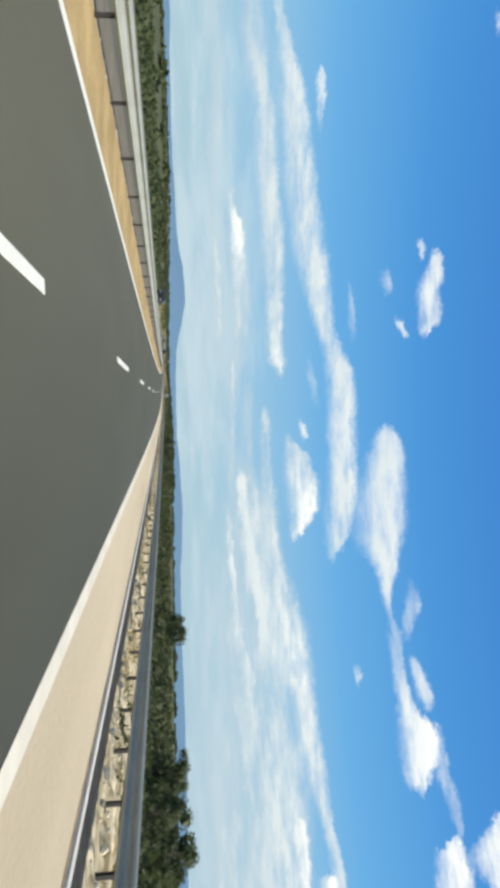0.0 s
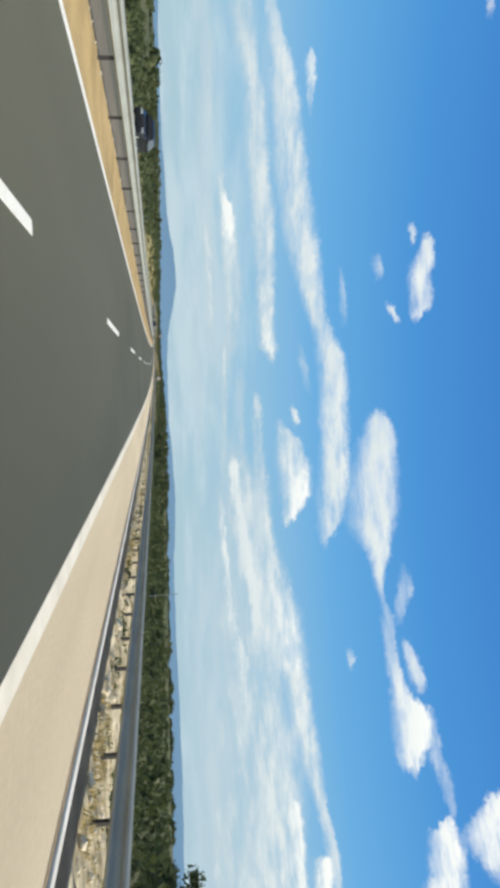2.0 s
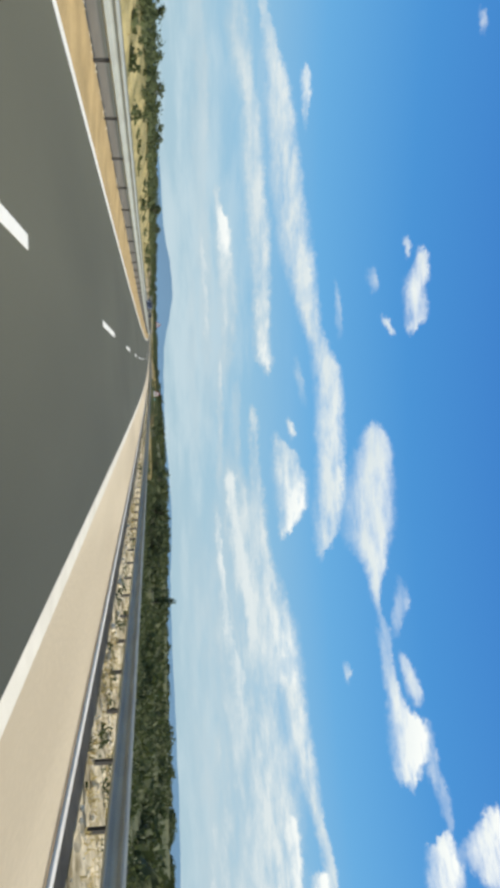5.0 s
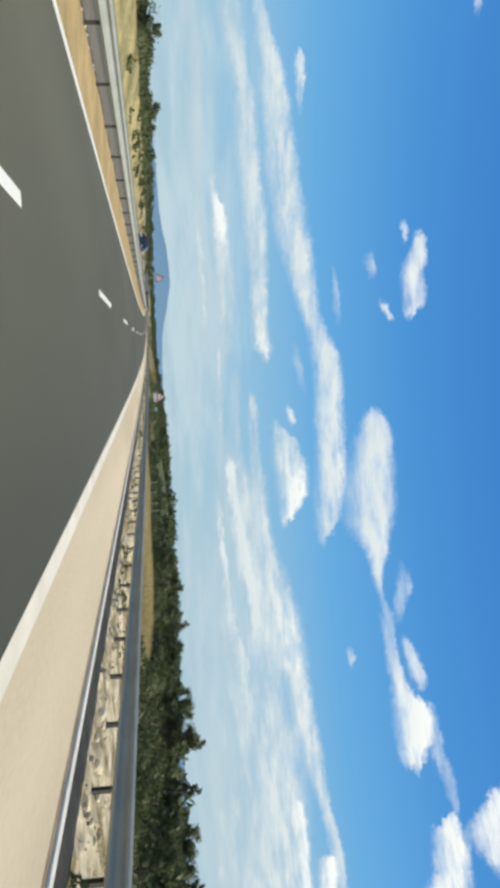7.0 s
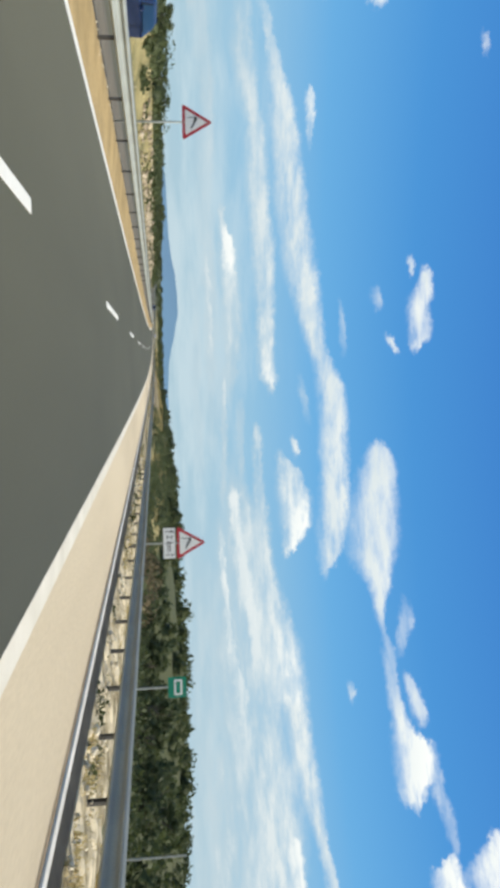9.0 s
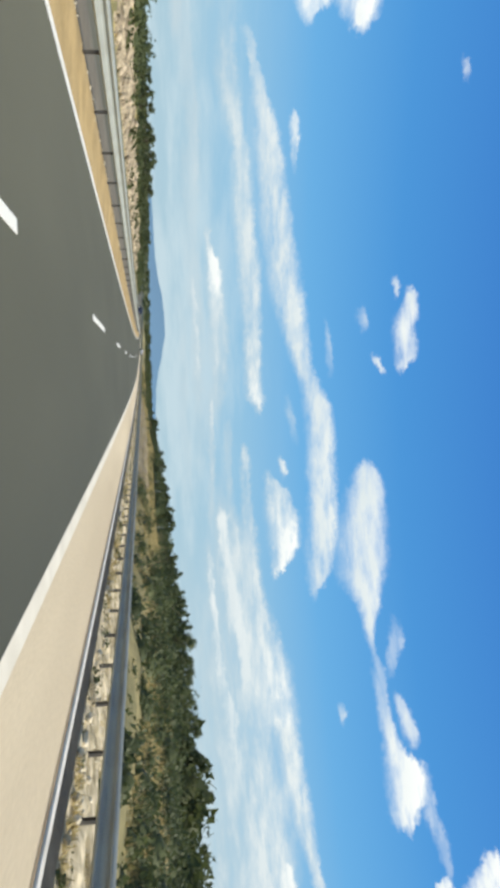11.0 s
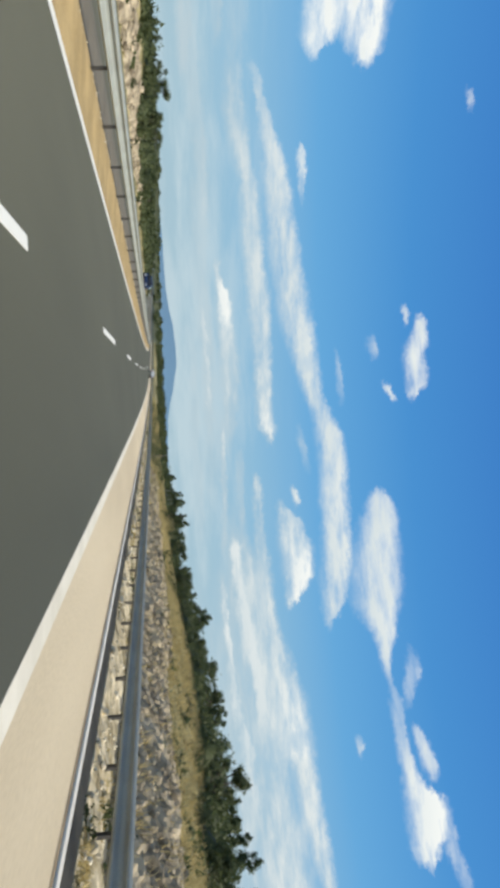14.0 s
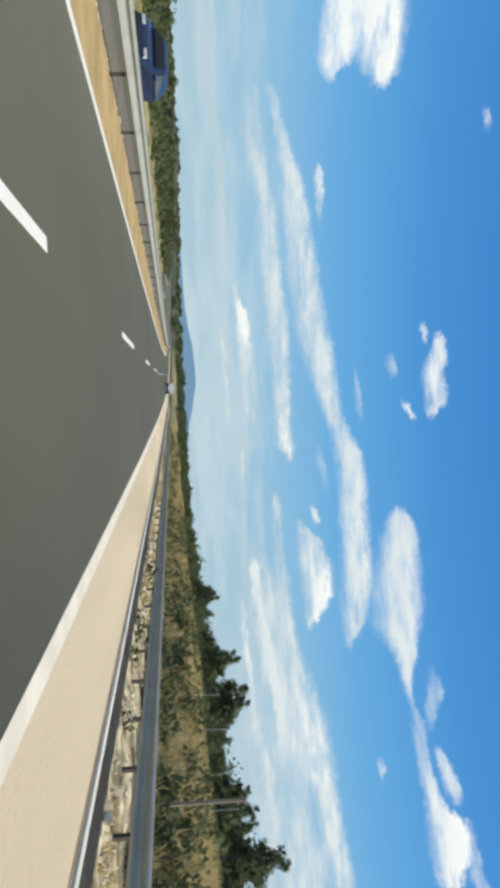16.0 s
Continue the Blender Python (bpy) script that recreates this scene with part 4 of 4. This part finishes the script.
scrub_field("dead_bush", [(376, 15.5, 2.1, 2.3), (379.5, 15.8, 1.7, 2.1), (373, 16.2, 1.6, 2.0), (383, 16.5, 1.5, 1.7), (376, 12.8, 1.3, 1.2)], "brown leafless bush among the green scrub", DEAD, 0.09, 160)
_band = scatter(760, 1150, 16, 70, 340, 0.9, 1.7, 1.0) + scatter(720, 1150, -90, -24, 360, 0.9, 1.6, 1.0) + scatter(1150, 1500, -120, 120, 300, 1.5, 2.5, 0.9)
scrub_field("far_woods", _band, "dark green woods round the bend of the motorway", LEAF, 0.5, 8)
_far = scatter(200, 1400, -400, -60, 700, 2.0, 4.0, 0.6) + scatter(300, 1400, 150, 400, 300, 2.0, 4.5, 0.6) + scatter(900, 1500, -60, 150, 400, 1.5, 3.5, 0.7)
scrub_field("far_woods", _far, "far dark green woods on the plain", LEAF, 0.85, 5)


def tufts(name, spots, label, h, w=0.012, bent=1.0):
    """Dry grass: seven bent blades a tuft."""
    vs, fs = [], []
    for s, X in spots:
        p = place(s, X)
        z = ground_z(s, X) - 0.02
        for _ in range(7):
            a = random.uniform(0, math.tau)
            dx, dy = math.cos(a), math.sin(a)
            hh = h * random.uniform(0.5, 1.2)
            bx, by = p.x + random.uniform(-0.12, 0.12), p.y + random.uniform(-0.12, 0.12)
            lean = random.uniform(0.2, 1.1) * hh * bent
            k = len(vs)
            vs += [(bx - dy * w, by + dx * w, z), (bx + dy * w, by - dx * w, z), (bx + dx * lean, by + dy * lean, z + hh)]
            fs.append((k, k + 1, k + 2))
    return tagged(put(name, mesh_of(name, vs, fs, STRAW)), label, "grass", kind="stuff")


_t = []
while len(_t) < 14000:
    _s, _X = random.uniform(0, 740), random.uniform(7.0, 9.6)
    if noise.noise((_s * 0.16, _X * 0.5, 9.0)) > 0.16 - 0.12 * (_X - 7.0):
        _t.append((_s, _X))
tufts("dry_grass", _t, "low straw-coloured grass in patches under the guard rail", 0.12, 0.025)
_t = [(random.uniform(415, 740), random.uniform(12.6, 20)) for _ in range(22000)]
_t += [(random.uniform(582, 740), random.uniform(8.9, 13)) for _ in range(9000)] + [(random.uniform(425, 590), random.uniform(8.9, 13)) for _ in range(2200)]
tufts("dry_grass", _t, "dense golden dry grass above the rock cutting", 0.42, 0.022)
_t = [(random.uniform(288, 336), random.uniform(8.9, 17)) for _ in range(7000)]
tufts("dry_grass", _t, "golden dry grass between the guard rail and the trees", 0.35, 0.022)
_t = [(random.uniform(150, 740), random.uniform(-27, -20)) for _ in range(3500)]
tufts("dry_grass", _t, "dry straw-coloured grass tufts on the opposite bank", 0.4)
_t = [(random.uniform(0, 740), random.uniform(-7.6, -4.9)) for _ in range(2600)]
tufts("dry_grass", _t, "short dry grass on the median verge", 0.1)

_t = [(random.uniform(588, 597), random.uniform(16, 18.5)) for _ in range(26)] + [(random.uniform(470, 480), random.uniform(16.5, 18.5)) for _ in range(10)]
tufts("reeds", _t, "tall pale dry reeds before the dark trees", 1.3, 0.016, 0.25)

# ---- stony verge and rock cutting ----
# covers the ground where the rail's shadow lands, its darkness put into the colour
kerb_soil = tagged(strip("kerb_soil", [(6.43, -0.1), (6.435, 0.022), (6.7, 0.035), (6.9, 0.05), (6.93, -0.1)], A0, 900, SHADE_BROWN), "brown strip behind the kerb, coloured like the guard rail's shade", "soil", kind="structure")
_v, _f = [], []
_ss = stations(-12, 760, 0.2)
_xs = [6.92, 6.94] + [7.1 + 0.16 * _i for _i in range(14)]
for _s in _ss:
    for _X in _xs:
        _z = 0.05 + 0.09 * smooth01(_X, 6.95, 8.3) - 0.3 * smooth01(_X, 9.0, 9.3)
        _lump = 0.050 * noise.noise((_s * 0.9, _X * 1.3, 2.0)) + 0.050 * noise.noise((_s * 2.4, _X * 2.7, 5.0)) + 0.035 * noise.noise((_s * 5.5, _X * 6.0, 7.0))
        _v.append(place(_s, _X, -0.1 if _X == 6.92 else _z + _lump * smooth01(_X, 6.85, 7.2)))
_n = len(_xs)
for _i in range(len(_ss) - 1):
    for _j in range(_n - 1):
        _q = _i * _n + _j
        _f.append((_q, _q + 1, _q + _n + 1, _q + _n))
verge = tagged(put("stony_verge", mesh_of("stony_verge", _v, _f, GRAVEL)), "lumpy pale limestone verge with tan and olive patches under the guard rail", "verge", kind="structure")


def bank_sheet(name, a, b, xs, lift, mat, label, step=3.0, crag=0.0):
    """A skin of dry grass that follows the bank."""
    ss = stations(a, b, step)
    vs = []
    for s in ss:
        for X in xs:
            p = place(s, X)
            edge = min(1.0, (s - a) / 15.0, (b - s) / 15.0)
            vs.append((p.x, p.y, p.z + terrain(s, X) + lift * (2 * edge - 1) + crag * (noise.noise((s * 0.7, X * 1.2, 3.0)) + 0.9 * noise.noise((s * 2.3, X * 2.8, 8.0)) + 0.6 * noise.noise((s * 5.0, X * 5.5, 1.0)) + 0.35 * noise.noise((s * 10.0, X * 11.0, 4.0))) - (0.3 if X in (xs[0], xs[-1]) else 0.0)))
    n = len(xs)
    fs = [(i * n + j, i * n + j + 1, (i + 1) * n + j + 1, (i + 1) * n + j) for i in range(len(ss) - 1) for j in range(n - 1)]
    return tagged(put(name, mesh_of(name, vs, fs, mat, crag == 0)), label, "bank", kind="structure")


bank_sheet("grassy_bank", 395, 880, [8.8, 9.3, 9.9, 10.5, 11.2, 12, 13, 14, 15.2, 16.5, 18, 20, 22.5, 25.5], 0.12, BANK, "tan dry-grass bank above the rock cutting")
bank_sheet("grassy_bank", 284, 340, [8.8, 9.3, 9.9, 10.5, 11.2, 12, 13, 14, 15.2, 16.5, 18], 0.06, BANK, "tan dry-grass strip between the guard rail and the trees")
bank_sheet("grassy_bank", 195, 880, [-32, -28, -26, -24.5, -23, -22, -21, -20.2, -19.6], 0.12, BANK, "tan dry-grass bank behind the opposite carriageway")


def rock_mesh(seed):
    r = random.Random(seed)
    bm = bmesh.new()
    bmesh.ops.create_icosphere(bm, subdivisions=2, radius=0.5)
    for v in bm.verts:
        v.co *= r.uniform(0.85, 1.08)
        v.co.z *= 0.7
    me = bpy.data.meshes.new("rock")
    bm.to_mesh(me)
    bm.free()
    me.materials.append(ROCK)
    return me


ROCKS = [rock_mesh(i) for i in range(8)]
bank_sheet("rock_face", 454, 584, [8.7 + 0.115 * _i for _i in range(39)], 0.22, CUT, "broken brown-grey limestone cutting face", 0.19, 0.15)
bank_sheet("rock_face", 436, 604, [-23.4 + 0.27 * _i for _i in range(14)], 0.24, CUT, "pale broken limestone face behind the opposite carriageway", 0.5, 0.22)
cutting = tagged(new("rock_cutting"), "grey limestone rock cutting with loose boulders beside the barrier", "rock", kind="structure")
for _i in range(300):
    _s, _u = random.uniform(462, 582), random.random()
    _X = 9.2 + 3.4 * _u
    _z = terrain(_s, _X)
    _r = random.uniform(0.16, 0.42)
    _m = Matrix.Translation(place(_s, _X, _z + 0.05)) @ Euler((random.uniform(-0.5, 0.5), random.uniform(-0.5, 0.5), random.uniform(0, 6))).to_matrix().to_4x4() @ Matrix.Diagonal((_r, _r * random.uniform(0.8, 1.6), _r * random.uniform(0.6, 1.1), 1))
    put("rock", random.choice(ROCKS), cutting, _m)


def boulders(name, spots, label, lift=0.2, mat=LOOSE):
    """Many small angular rocks in one mesh."""
    vs, fs = [], []
    for i, (s, X, r) in enumerate(spots):
        p = place(s, X)
        q = ICO_V * 0.5 * rng.uniform(0.75, 1.2, (len(ICO_V), 1)) * np.array((r, r * rng.uniform(0.8, 1.5), r * rng.uniform(0.5, 0.9)))
        a = rng.uniform(0, 6.28)
        q = q @ np.array(((math.cos(a), -math.sin(a), 0), (math.sin(a), math.cos(a), 0), (0, 0, 1)))
        vs.append(q + np.array((p.x, p.y, ground_z(s, X) + lift)))
        fs.append(np.array(ICO_F) + i * len(ICO_V))
    return tagged(put(name, tri_mesh(name, np.concatenate(vs), np.concatenate(fs), mat)), label, "rocks", kind="stuff")


boulders("loose_rocks", [(random.uniform(460, 584), random.uniform(8.9, 12.8), 0.05 + 0.24 * random.random() ** 2.4) for _ in range(8200)], "loose broken limestone on the cutting face", 0.16)
boulders("loose_rocks", [(random.uniform(400, 608), random.uniform(-23.5, -19.8), 0.15 + 0.75 * random.random() ** 3) for _ in range(900)], "pale limestone lumps on the opposite bank", 0.2)


def rubble(name, spots, label):
    vs, fs = [], []
    for s, X, r in spots:
        p = place(s, X)
        z = ground_z(s, X) + 0.05
        k = len(vs)
        for a in range(5):
            q = a * math.tau / 5 + random.uniform(-0.4, 0.4)
            rr = r * random.uniform(0.7, 1.2)
            vs.append((p.x + math.cos(q) * rr, p.y + math.sin(q) * rr, z - 0.03))
        vs.append((p.x + random.uniform(-0.3, 0.3) * r, p.y + random.uniform(-0.3, 0.3) * r, z + r * random.uniform(0.25, 0.5)))
        fs += [(k + a, k + (a + 1) % 5, k + 5) for a in range(5)]
    return tagged(put(name, mesh_of(name, vs, fs, GRAVEL)), label, "stones", kind="stuff")


boulders("rubble", [(random.uniform(0, 700), random.uniform(6.9, 7.6), random.uniform(0.02, 0.06)) for _ in range(1500)], "pale broken limestone scattered under the guard rail", 0.085, PALE_STONE)
boulders("rubble", [(random.uniform(0, 720), 6.95 + 1.5 * random.random() ** 1.6, 0.04 + 0.15 * random.random() ** 3) for _ in range(5200)], "pale limestone lumps and slabs on the stony verge", 0.05, PALE_STONE)
boulders("rubble", [(random.uniform(0, 720), -5.62 + random.gauss(0, 0.07), random.uniform(0.025, 0.07)) for _ in range(2600)], "small pale stones along the edge of the median soil", 0.345, PALE_STONE)
rubble("rubble", [(random.uniform(330, 606), random.uniform(-25, -20), random.uniform(0.05, 0.22)) for _ in range(2500)], "pale broken limestone on the opposite bank")


# ---- signs ----
def flat_poly(points, y, thick=0.004, bm=None):
    """A plate in the x-z plane facing -y."""
    bm = bm or bmesh.new()
    front = [bm.verts.new((x, y, z)) for x, z in points]
    back = [bm.verts.new((x, y + thick, z)) for x, z in points]
    n = len(points)
    bm.faces.new(front)
    bm.faces.new(back[::-1])
    for i in range(n):
        bm.faces.new((front[i], back[i], back[(i + 1) % n], front[(i + 1) % n]))
    bmesh.ops.recalc_face_normals(bm, faces=bm.faces)
    return bm


def rounded_triangle(side, r=0.05):
    h = side * math.sqrt(3) / 2
    corners = [(-side / 2, 0), (side / 2, 0), (0, h)]
    out = []
    for i, (x, z) in enumerate(corners):
        cx, cz = 0, h / 3
        d = math.hypot(cx - x, cz - z)
        ox, oz = x + (cx - x) / d * 2 * r, z + (cz - z) / d * 2 * r
        base = math.atan2(z - cz, x - cx)
        for k in range(-2, 3):
            a = base + k * math.pi / 6
            out.append((ox + math.cos(a) * r, oz + math.sin(a) * r))
    return out


def words(text, size, mat, parent, at, name="lettering"):
    c = bpy.data.curves.new(name, "FONT")
    c.body, c.size, c.align_x, c.align_y, c.extrude = text, size, "CENTER", "CENTER", 0.001
    tmp = bpy.data.objects.new(name, c)
    me = bpy.data.meshes.new_from_object(tmp)
    bpy.data.objects.remove(tmp)
    me.materials.clear()
    me.materials.append(mat)
    return put(name, me, parent, Matrix.Translation(at) @ Matrix.Rotation(radians(90), 4, "X"))


def wind_sign(s, X, bottom, plate, label, base):
    """A red-edged triangle with a wind sock; plate: the distance panel below it."""
    g = tagged(new("warning_sign"), label, "road sign")
    foot = -0.3
    part("post", rod(0.035, 0.035, bottom + 0.9 - foot, 10, (0, 0.03, foot)), GALV, g, smooth=True)
    side = 1.2
    tri = part("triangle", flat_poly([(x, z + bottom) for x, z in rounded_triangle(side)], 0.0), SIGN_RED, g, "red-bordered triangle")
    h3 = side * math.sqrt(3) / 6
    part("white_field", flat_poly([(x * 0.72, (z - h3) * 0.72 + h3 + bottom) for x, z in rounded_triangle(side)], -0.006), SIGN_WHITE, tri)
    sock = box(0.02, 0.003, 0.36, (-0.16, -0.010, bottom + 0.34))
    for i in range(4):
        w = 0.10 - 0.018 * i
        box(0.075, 0.003, w, (-0.10 + 0.09 * i, -0.010, bottom + 0.46 - 0.045 * i), bm=sock, turn=Matrix.Rotation(radians(26), 4, "Y"))
    part("wind_sock", sock, SIGN_BLACK, tri)
    if plate:
        pl = part("distance_plate", box(1.1, 0.004, 0.42, (0, 0.0, bottom - 0.27), 0.0), SIGN_WHITE, g, "white distance plate with black lettering")
        words("2 km", 0.30, SIGN_BLACK, pl, (0, -0.006, bottom - 0.27))
        for sx in (-0.42, 0.42):
            ar = box(0.025, 0.003, 0.24, (sx, -0.006, bottom - 0.30))
            flat_poly([(sx - 0.05, bottom - 0.19), (sx + 0.05, bottom - 0.19), (sx, bottom - 0.09)], -0.0075, 0.003, ar)
            part("arrow", ar, SIGN_BLACK, pl)
    g.matrix_basis = road_pose(s, X, base)
    return g


wind_sign(352.2, 7.80, 1.75, True, "red-bordered crosswind warning sign with a distance plate behind the barrier", 0.0)
wind_sign(352.3, -6.7, 2.2, False, "red-bordered crosswind warning sign on a post in the median", 0.05)


def kilometre_sign(s, X):
    g = tagged(new("kilometre_sign"), "small green and white kilometre board on a slim steel post", "road sign")
    part("post", rod(0.025, 0.025, 1.9, 8, (0, 0.03, -0.3)), GALV, g)
    b = part("board", box(0.45, 0.004, 0.38, (0, 0, 1.45)), SIGN_GREEN, g, "green board")
    part("border", box(0.34, 0.003, 0.17, (0, -0.004, 1.47)), SIGN_WHITE, b)
    part("number_bar", box(0.26, 0.003, 0.09, (0, -0.008, 1.47)), SIGN_GREEN, b)
    g.matrix_basis = road_pose(s, X, 0.0)
    return g


kilometre_sign(340.5, 8.3)


def pole(name, s, X, h, r, mat, label, lean=0.0, group=""):
    g = tagged(part(name, rod(r, r * 0.75, h + 0.4, 8, (0, 0, -0.4)), mat), label, "post", group=group)
    g.matrix_basis = road_pose(s, X, terrain(s, X)) @ Matrix.Rotation(radians(lean), 4, "Y")
    return g


pole("slim_post", 127.7, 16.6, 3.0, 0.03, GALV, "slim pale steel post behind the guard rail")
pole("slim_post", 589, -6.8, 2.3 - terrain(589, -6.8), 0.025, GALV, "slim steel post in the median")
pole("slim_post", 336, 9.2, 1.4, 0.022, GALV, "slim pale steel post behind the guard rail")
pole("utility_pole", 591.3, 9.5, 2.3 - terrain(591.3, 9.5), 0.05, POLE_WOOD, "weathered grey wooden pole beside the rock cutting", 1)
for _s, _X in ((604.8, 17.0), (607.5, 17.0), (612.0, 17.0), (616.2, 17.0), (475.6, 17.0), (497.0, 16.8), (505.0, 16.8)):
    pole("fence_post", _s, _X, 1.25, 0.035, GALV, "pale slim fence post on the grassy bank", random.uniform(-6, 6), "fence posts on the bank")


for _s in (304.4, 307.2, 311.2, 315.4):
    pole("fence_post", _s, 12.0, 1.2 - terrain(_s, 12.0), 0.03, GALV, "pale slim fence post in the dry grass before the trees", random.uniform(-3, 3), "fence posts on the bank")


# ---- cars ----
def car(paint, label, estate=False):
    """A hatchback 4.1 m long that faces +y, its wheels on the ground."""
    g = tagged(new("car"), label, "car")
    prof = [(-2.02, 0.30), (-2.05, 0.55), (-2.0, 0.92), (-1.78, 1.36), (-1.45, 1.47), (0.0, 1.50), (0.35, 1.42), (1.0, 1.0), (1.85, 0.84), (2.05, 0.62), (2.05, 0.30)]
    halves = [(0.84, 0.84), (0.86, 0.86), (0.85, 0.85), (0.64, 0.64), (0.60, 0.60), (0.60, 0.60), (0.62, 0.62), (0.82, 0.82), (0.78, 0.78), (0.76, 0.76), (0.78, 0.78)]
    bm = bmesh.new()
    left = [bm.verts.new((-w[0], y, z)) for (y, z), w in zip(prof, halves)]
    right = [bm.verts.new((w[0], y, z)) for (y, z), w in zip(prof, halves)]
    n = len(prof)
    for i in range(n):
        j = (i + 1) % n
        bm.faces.new((left[i], left[j], right[j], right[i]))
    belt_l = [bm.verts.new((-0.86, -1.98, 0.93)), bm.verts.new((-0.87, 0.95, 0.95))]
    belt_r = [bm.verts.new((0.86, -1.98, 0.93)), bm.verts.new((0.87, 0.95, 0.95))]
    for side, belt in ((left, belt_l), (right, belt_r)):
        bm.faces.new((side[2], side[3], side[4], side[5], side[6], side[7], belt[1], belt[0]))
        bm.faces.new((side[0], side[1], side[2], belt[0], belt[1], side[7], side[8], side[9], side[10]))
    bmesh.ops.recalc_face_normals(bm, faces=bm.faces)
    bmesh.ops.bevel(bm, geom=[e for e in bm.edges if e.calc_face_angle(0) > 0.5], offset=0.05, segments=2, affect="EDGES")
    part("body", bm, paint, g, smooth=False)
    for glass, pts in (("rear_window", [(-0.58, -1.86, 1.0), (0.58, -1.86, 1.0), (0.52, -1.735, 1.34), (-0.52, -1.735, 1.34)]), ("windscreen", [(-0.66, 0.985, 1.04), (0.66, 0.985, 1.04), (0.56, 0.46, 1.38), (-0.56, 0.46, 1.38)])):
        gl = bmesh.new()
        vs = [Vector(p) for p in pts]
        nrm = (vs[1] - vs[0]).cross(vs[2] - vs[0]).normalized()
        if nrm.y * vs[0].y < 0:
            nrm = -nrm
        a = [gl.verts.new(v + nrm * 0.035) for v in vs]
        b = [gl.verts.new(v - nrm * 0.02) for v in vs]
        gl.faces.new(a)
        gl.faces.new(b[::-1])
        for i in range(4):
            gl.faces.new((a[i], b[i], b[(i + 1) % 4], a[(i + 1) % 4]))
        bmesh.ops.recalc_face_normals(gl, faces=gl.faces)
        part(glass, gl, GLASS_DARK, g, "dark tinted glass")
    for sx in (-1, 1):
        sg = bmesh.new()
        pts = [(sx * 0.85, -1.6, 1.0), (sx * 0.85, 0.75, 1.02), (sx * 0.66, 0.22, 1.38), (sx * 0.63, -1.45, 1.39)]
        a = [sg.verts.new((x + sx * 0.03, y, z)) for x, y, z in pts]
        b = [sg.verts.new((x - sx * 0.03, y, z)) for x, y, z in pts]
        sg.faces.new(a)
        sg.faces.new(b[::-1])
        for i in range(4):
            sg.faces.new((a[i], b[i], b[(i + 1) % 4], a[(i + 1) % 4]))
        bmesh.ops.recalc_face_normals(sg, faces=sg.faces)
        part("side_window", sg, GLASS_DARK, g)
        part("tail_light", box(0.16, 0.06, 0.30, (sx * 0.72, -2.02, 0.86), 0.01), TAIL_RED, g)
        part("headlight", box(0.34, 0.10, 0.16, (sx * 0.58, 1.95, 0.70), 0.02), LAMP_CLEAR, g)
        part("mirror", box(0.18, 0.12, 0.13, (sx * 0.95, 0.62, 1.0), 0.03), paint, g)
        for y in (-1.28, 1.28):
            w = part("wheel", rod(0.31, 0.31, 0.2, 20, (sx * 0.72 - 0.1, y, 0.31), turn=Matrix.Rotation(radians(90), 4, "Y")), RUBBER, g)
            part("rim", rod(0.19, 0.19, 0.215, 14, (sx * 0.72 - 0.1075, y, 0.31), turn=Matrix.Rotation(radians(90), 4, "Y")), GALV, w)
    part("rear_bumper", box(1.66, 0.16, 0.34, (0, -2.02, 0.46), 0.04), PLASTIC, g, "dark bumper")
    part("number_plate", box(0.50, 0.01, 0.11, (0, -2.11, 0.60)), SIGN_WHITE, g)
    part("front_bumper", box(1.6, 0.14, 0.26, (0, 2.02, 0.42), 0.04), PLASTIC, g)
    return g


car(CAR_WHITE, "silver hatchback with a dark rear window in the driving lane").matrix_basis = road_pose(704, 2.1)
car(CAR_DARK, "black hatchback on the opposite carriageway").matrix_basis = road_pose(126, -14.6, 0, 180)
car(CAR_BLUE, "dark blue hatchback on the opposite carriageway").matrix_basis = road_pose(352, -10.9, 0, 180)
car(CAR_BLUE, "dark blue hatchback on the opposite carriageway near the bend").matrix_basis = road_pose(607, -10.9, 0, 180)


# ---- distant hills ----
def hill_ridge(name, dist, shape, label, rough):
    """A ridge on the skyline: shape gives its height in degrees by azimuth."""
    vs, fs = [], []
    az = [i * 0.4 for i in range(-140, 141)]
    for a in az:
        e = shape(a) + rough * (noise.noise((a * 0.35, 2.0, dist)) + 0.5 * noise.noise((a * 1.1, 5.0, dist)))
        r = radians(a)
        for q, d in ((0.0, dist * 0.94), (0.55, dist * 0.975), (1.0, dist), (0.0, dist * 1.01)):
            z = -20 + (20 + max(0.05, e) * dist * math.pi / 180) * q
            vs.append((math.sin(r) * d - 20, 300 + math.cos(r) * d, z))
    for i in range(len(az) - 1):
        for j in range(3):
            p = i * 4 + j
            fs.append((p, p + 1, p + 5, p + 4))
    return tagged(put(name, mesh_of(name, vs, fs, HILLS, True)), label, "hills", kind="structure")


def ridge(a):
    return 0.78 + 0.75 * math.exp(-((a + 8.2) / 3.2) ** 2) + 0.22 * math.exp(-((a + 13) / 4) ** 2) + 0.3 * math.exp(-((a - 8) / 4) ** 2) + 0.15 * math.exp(-((a - 25) / 8) ** 2)


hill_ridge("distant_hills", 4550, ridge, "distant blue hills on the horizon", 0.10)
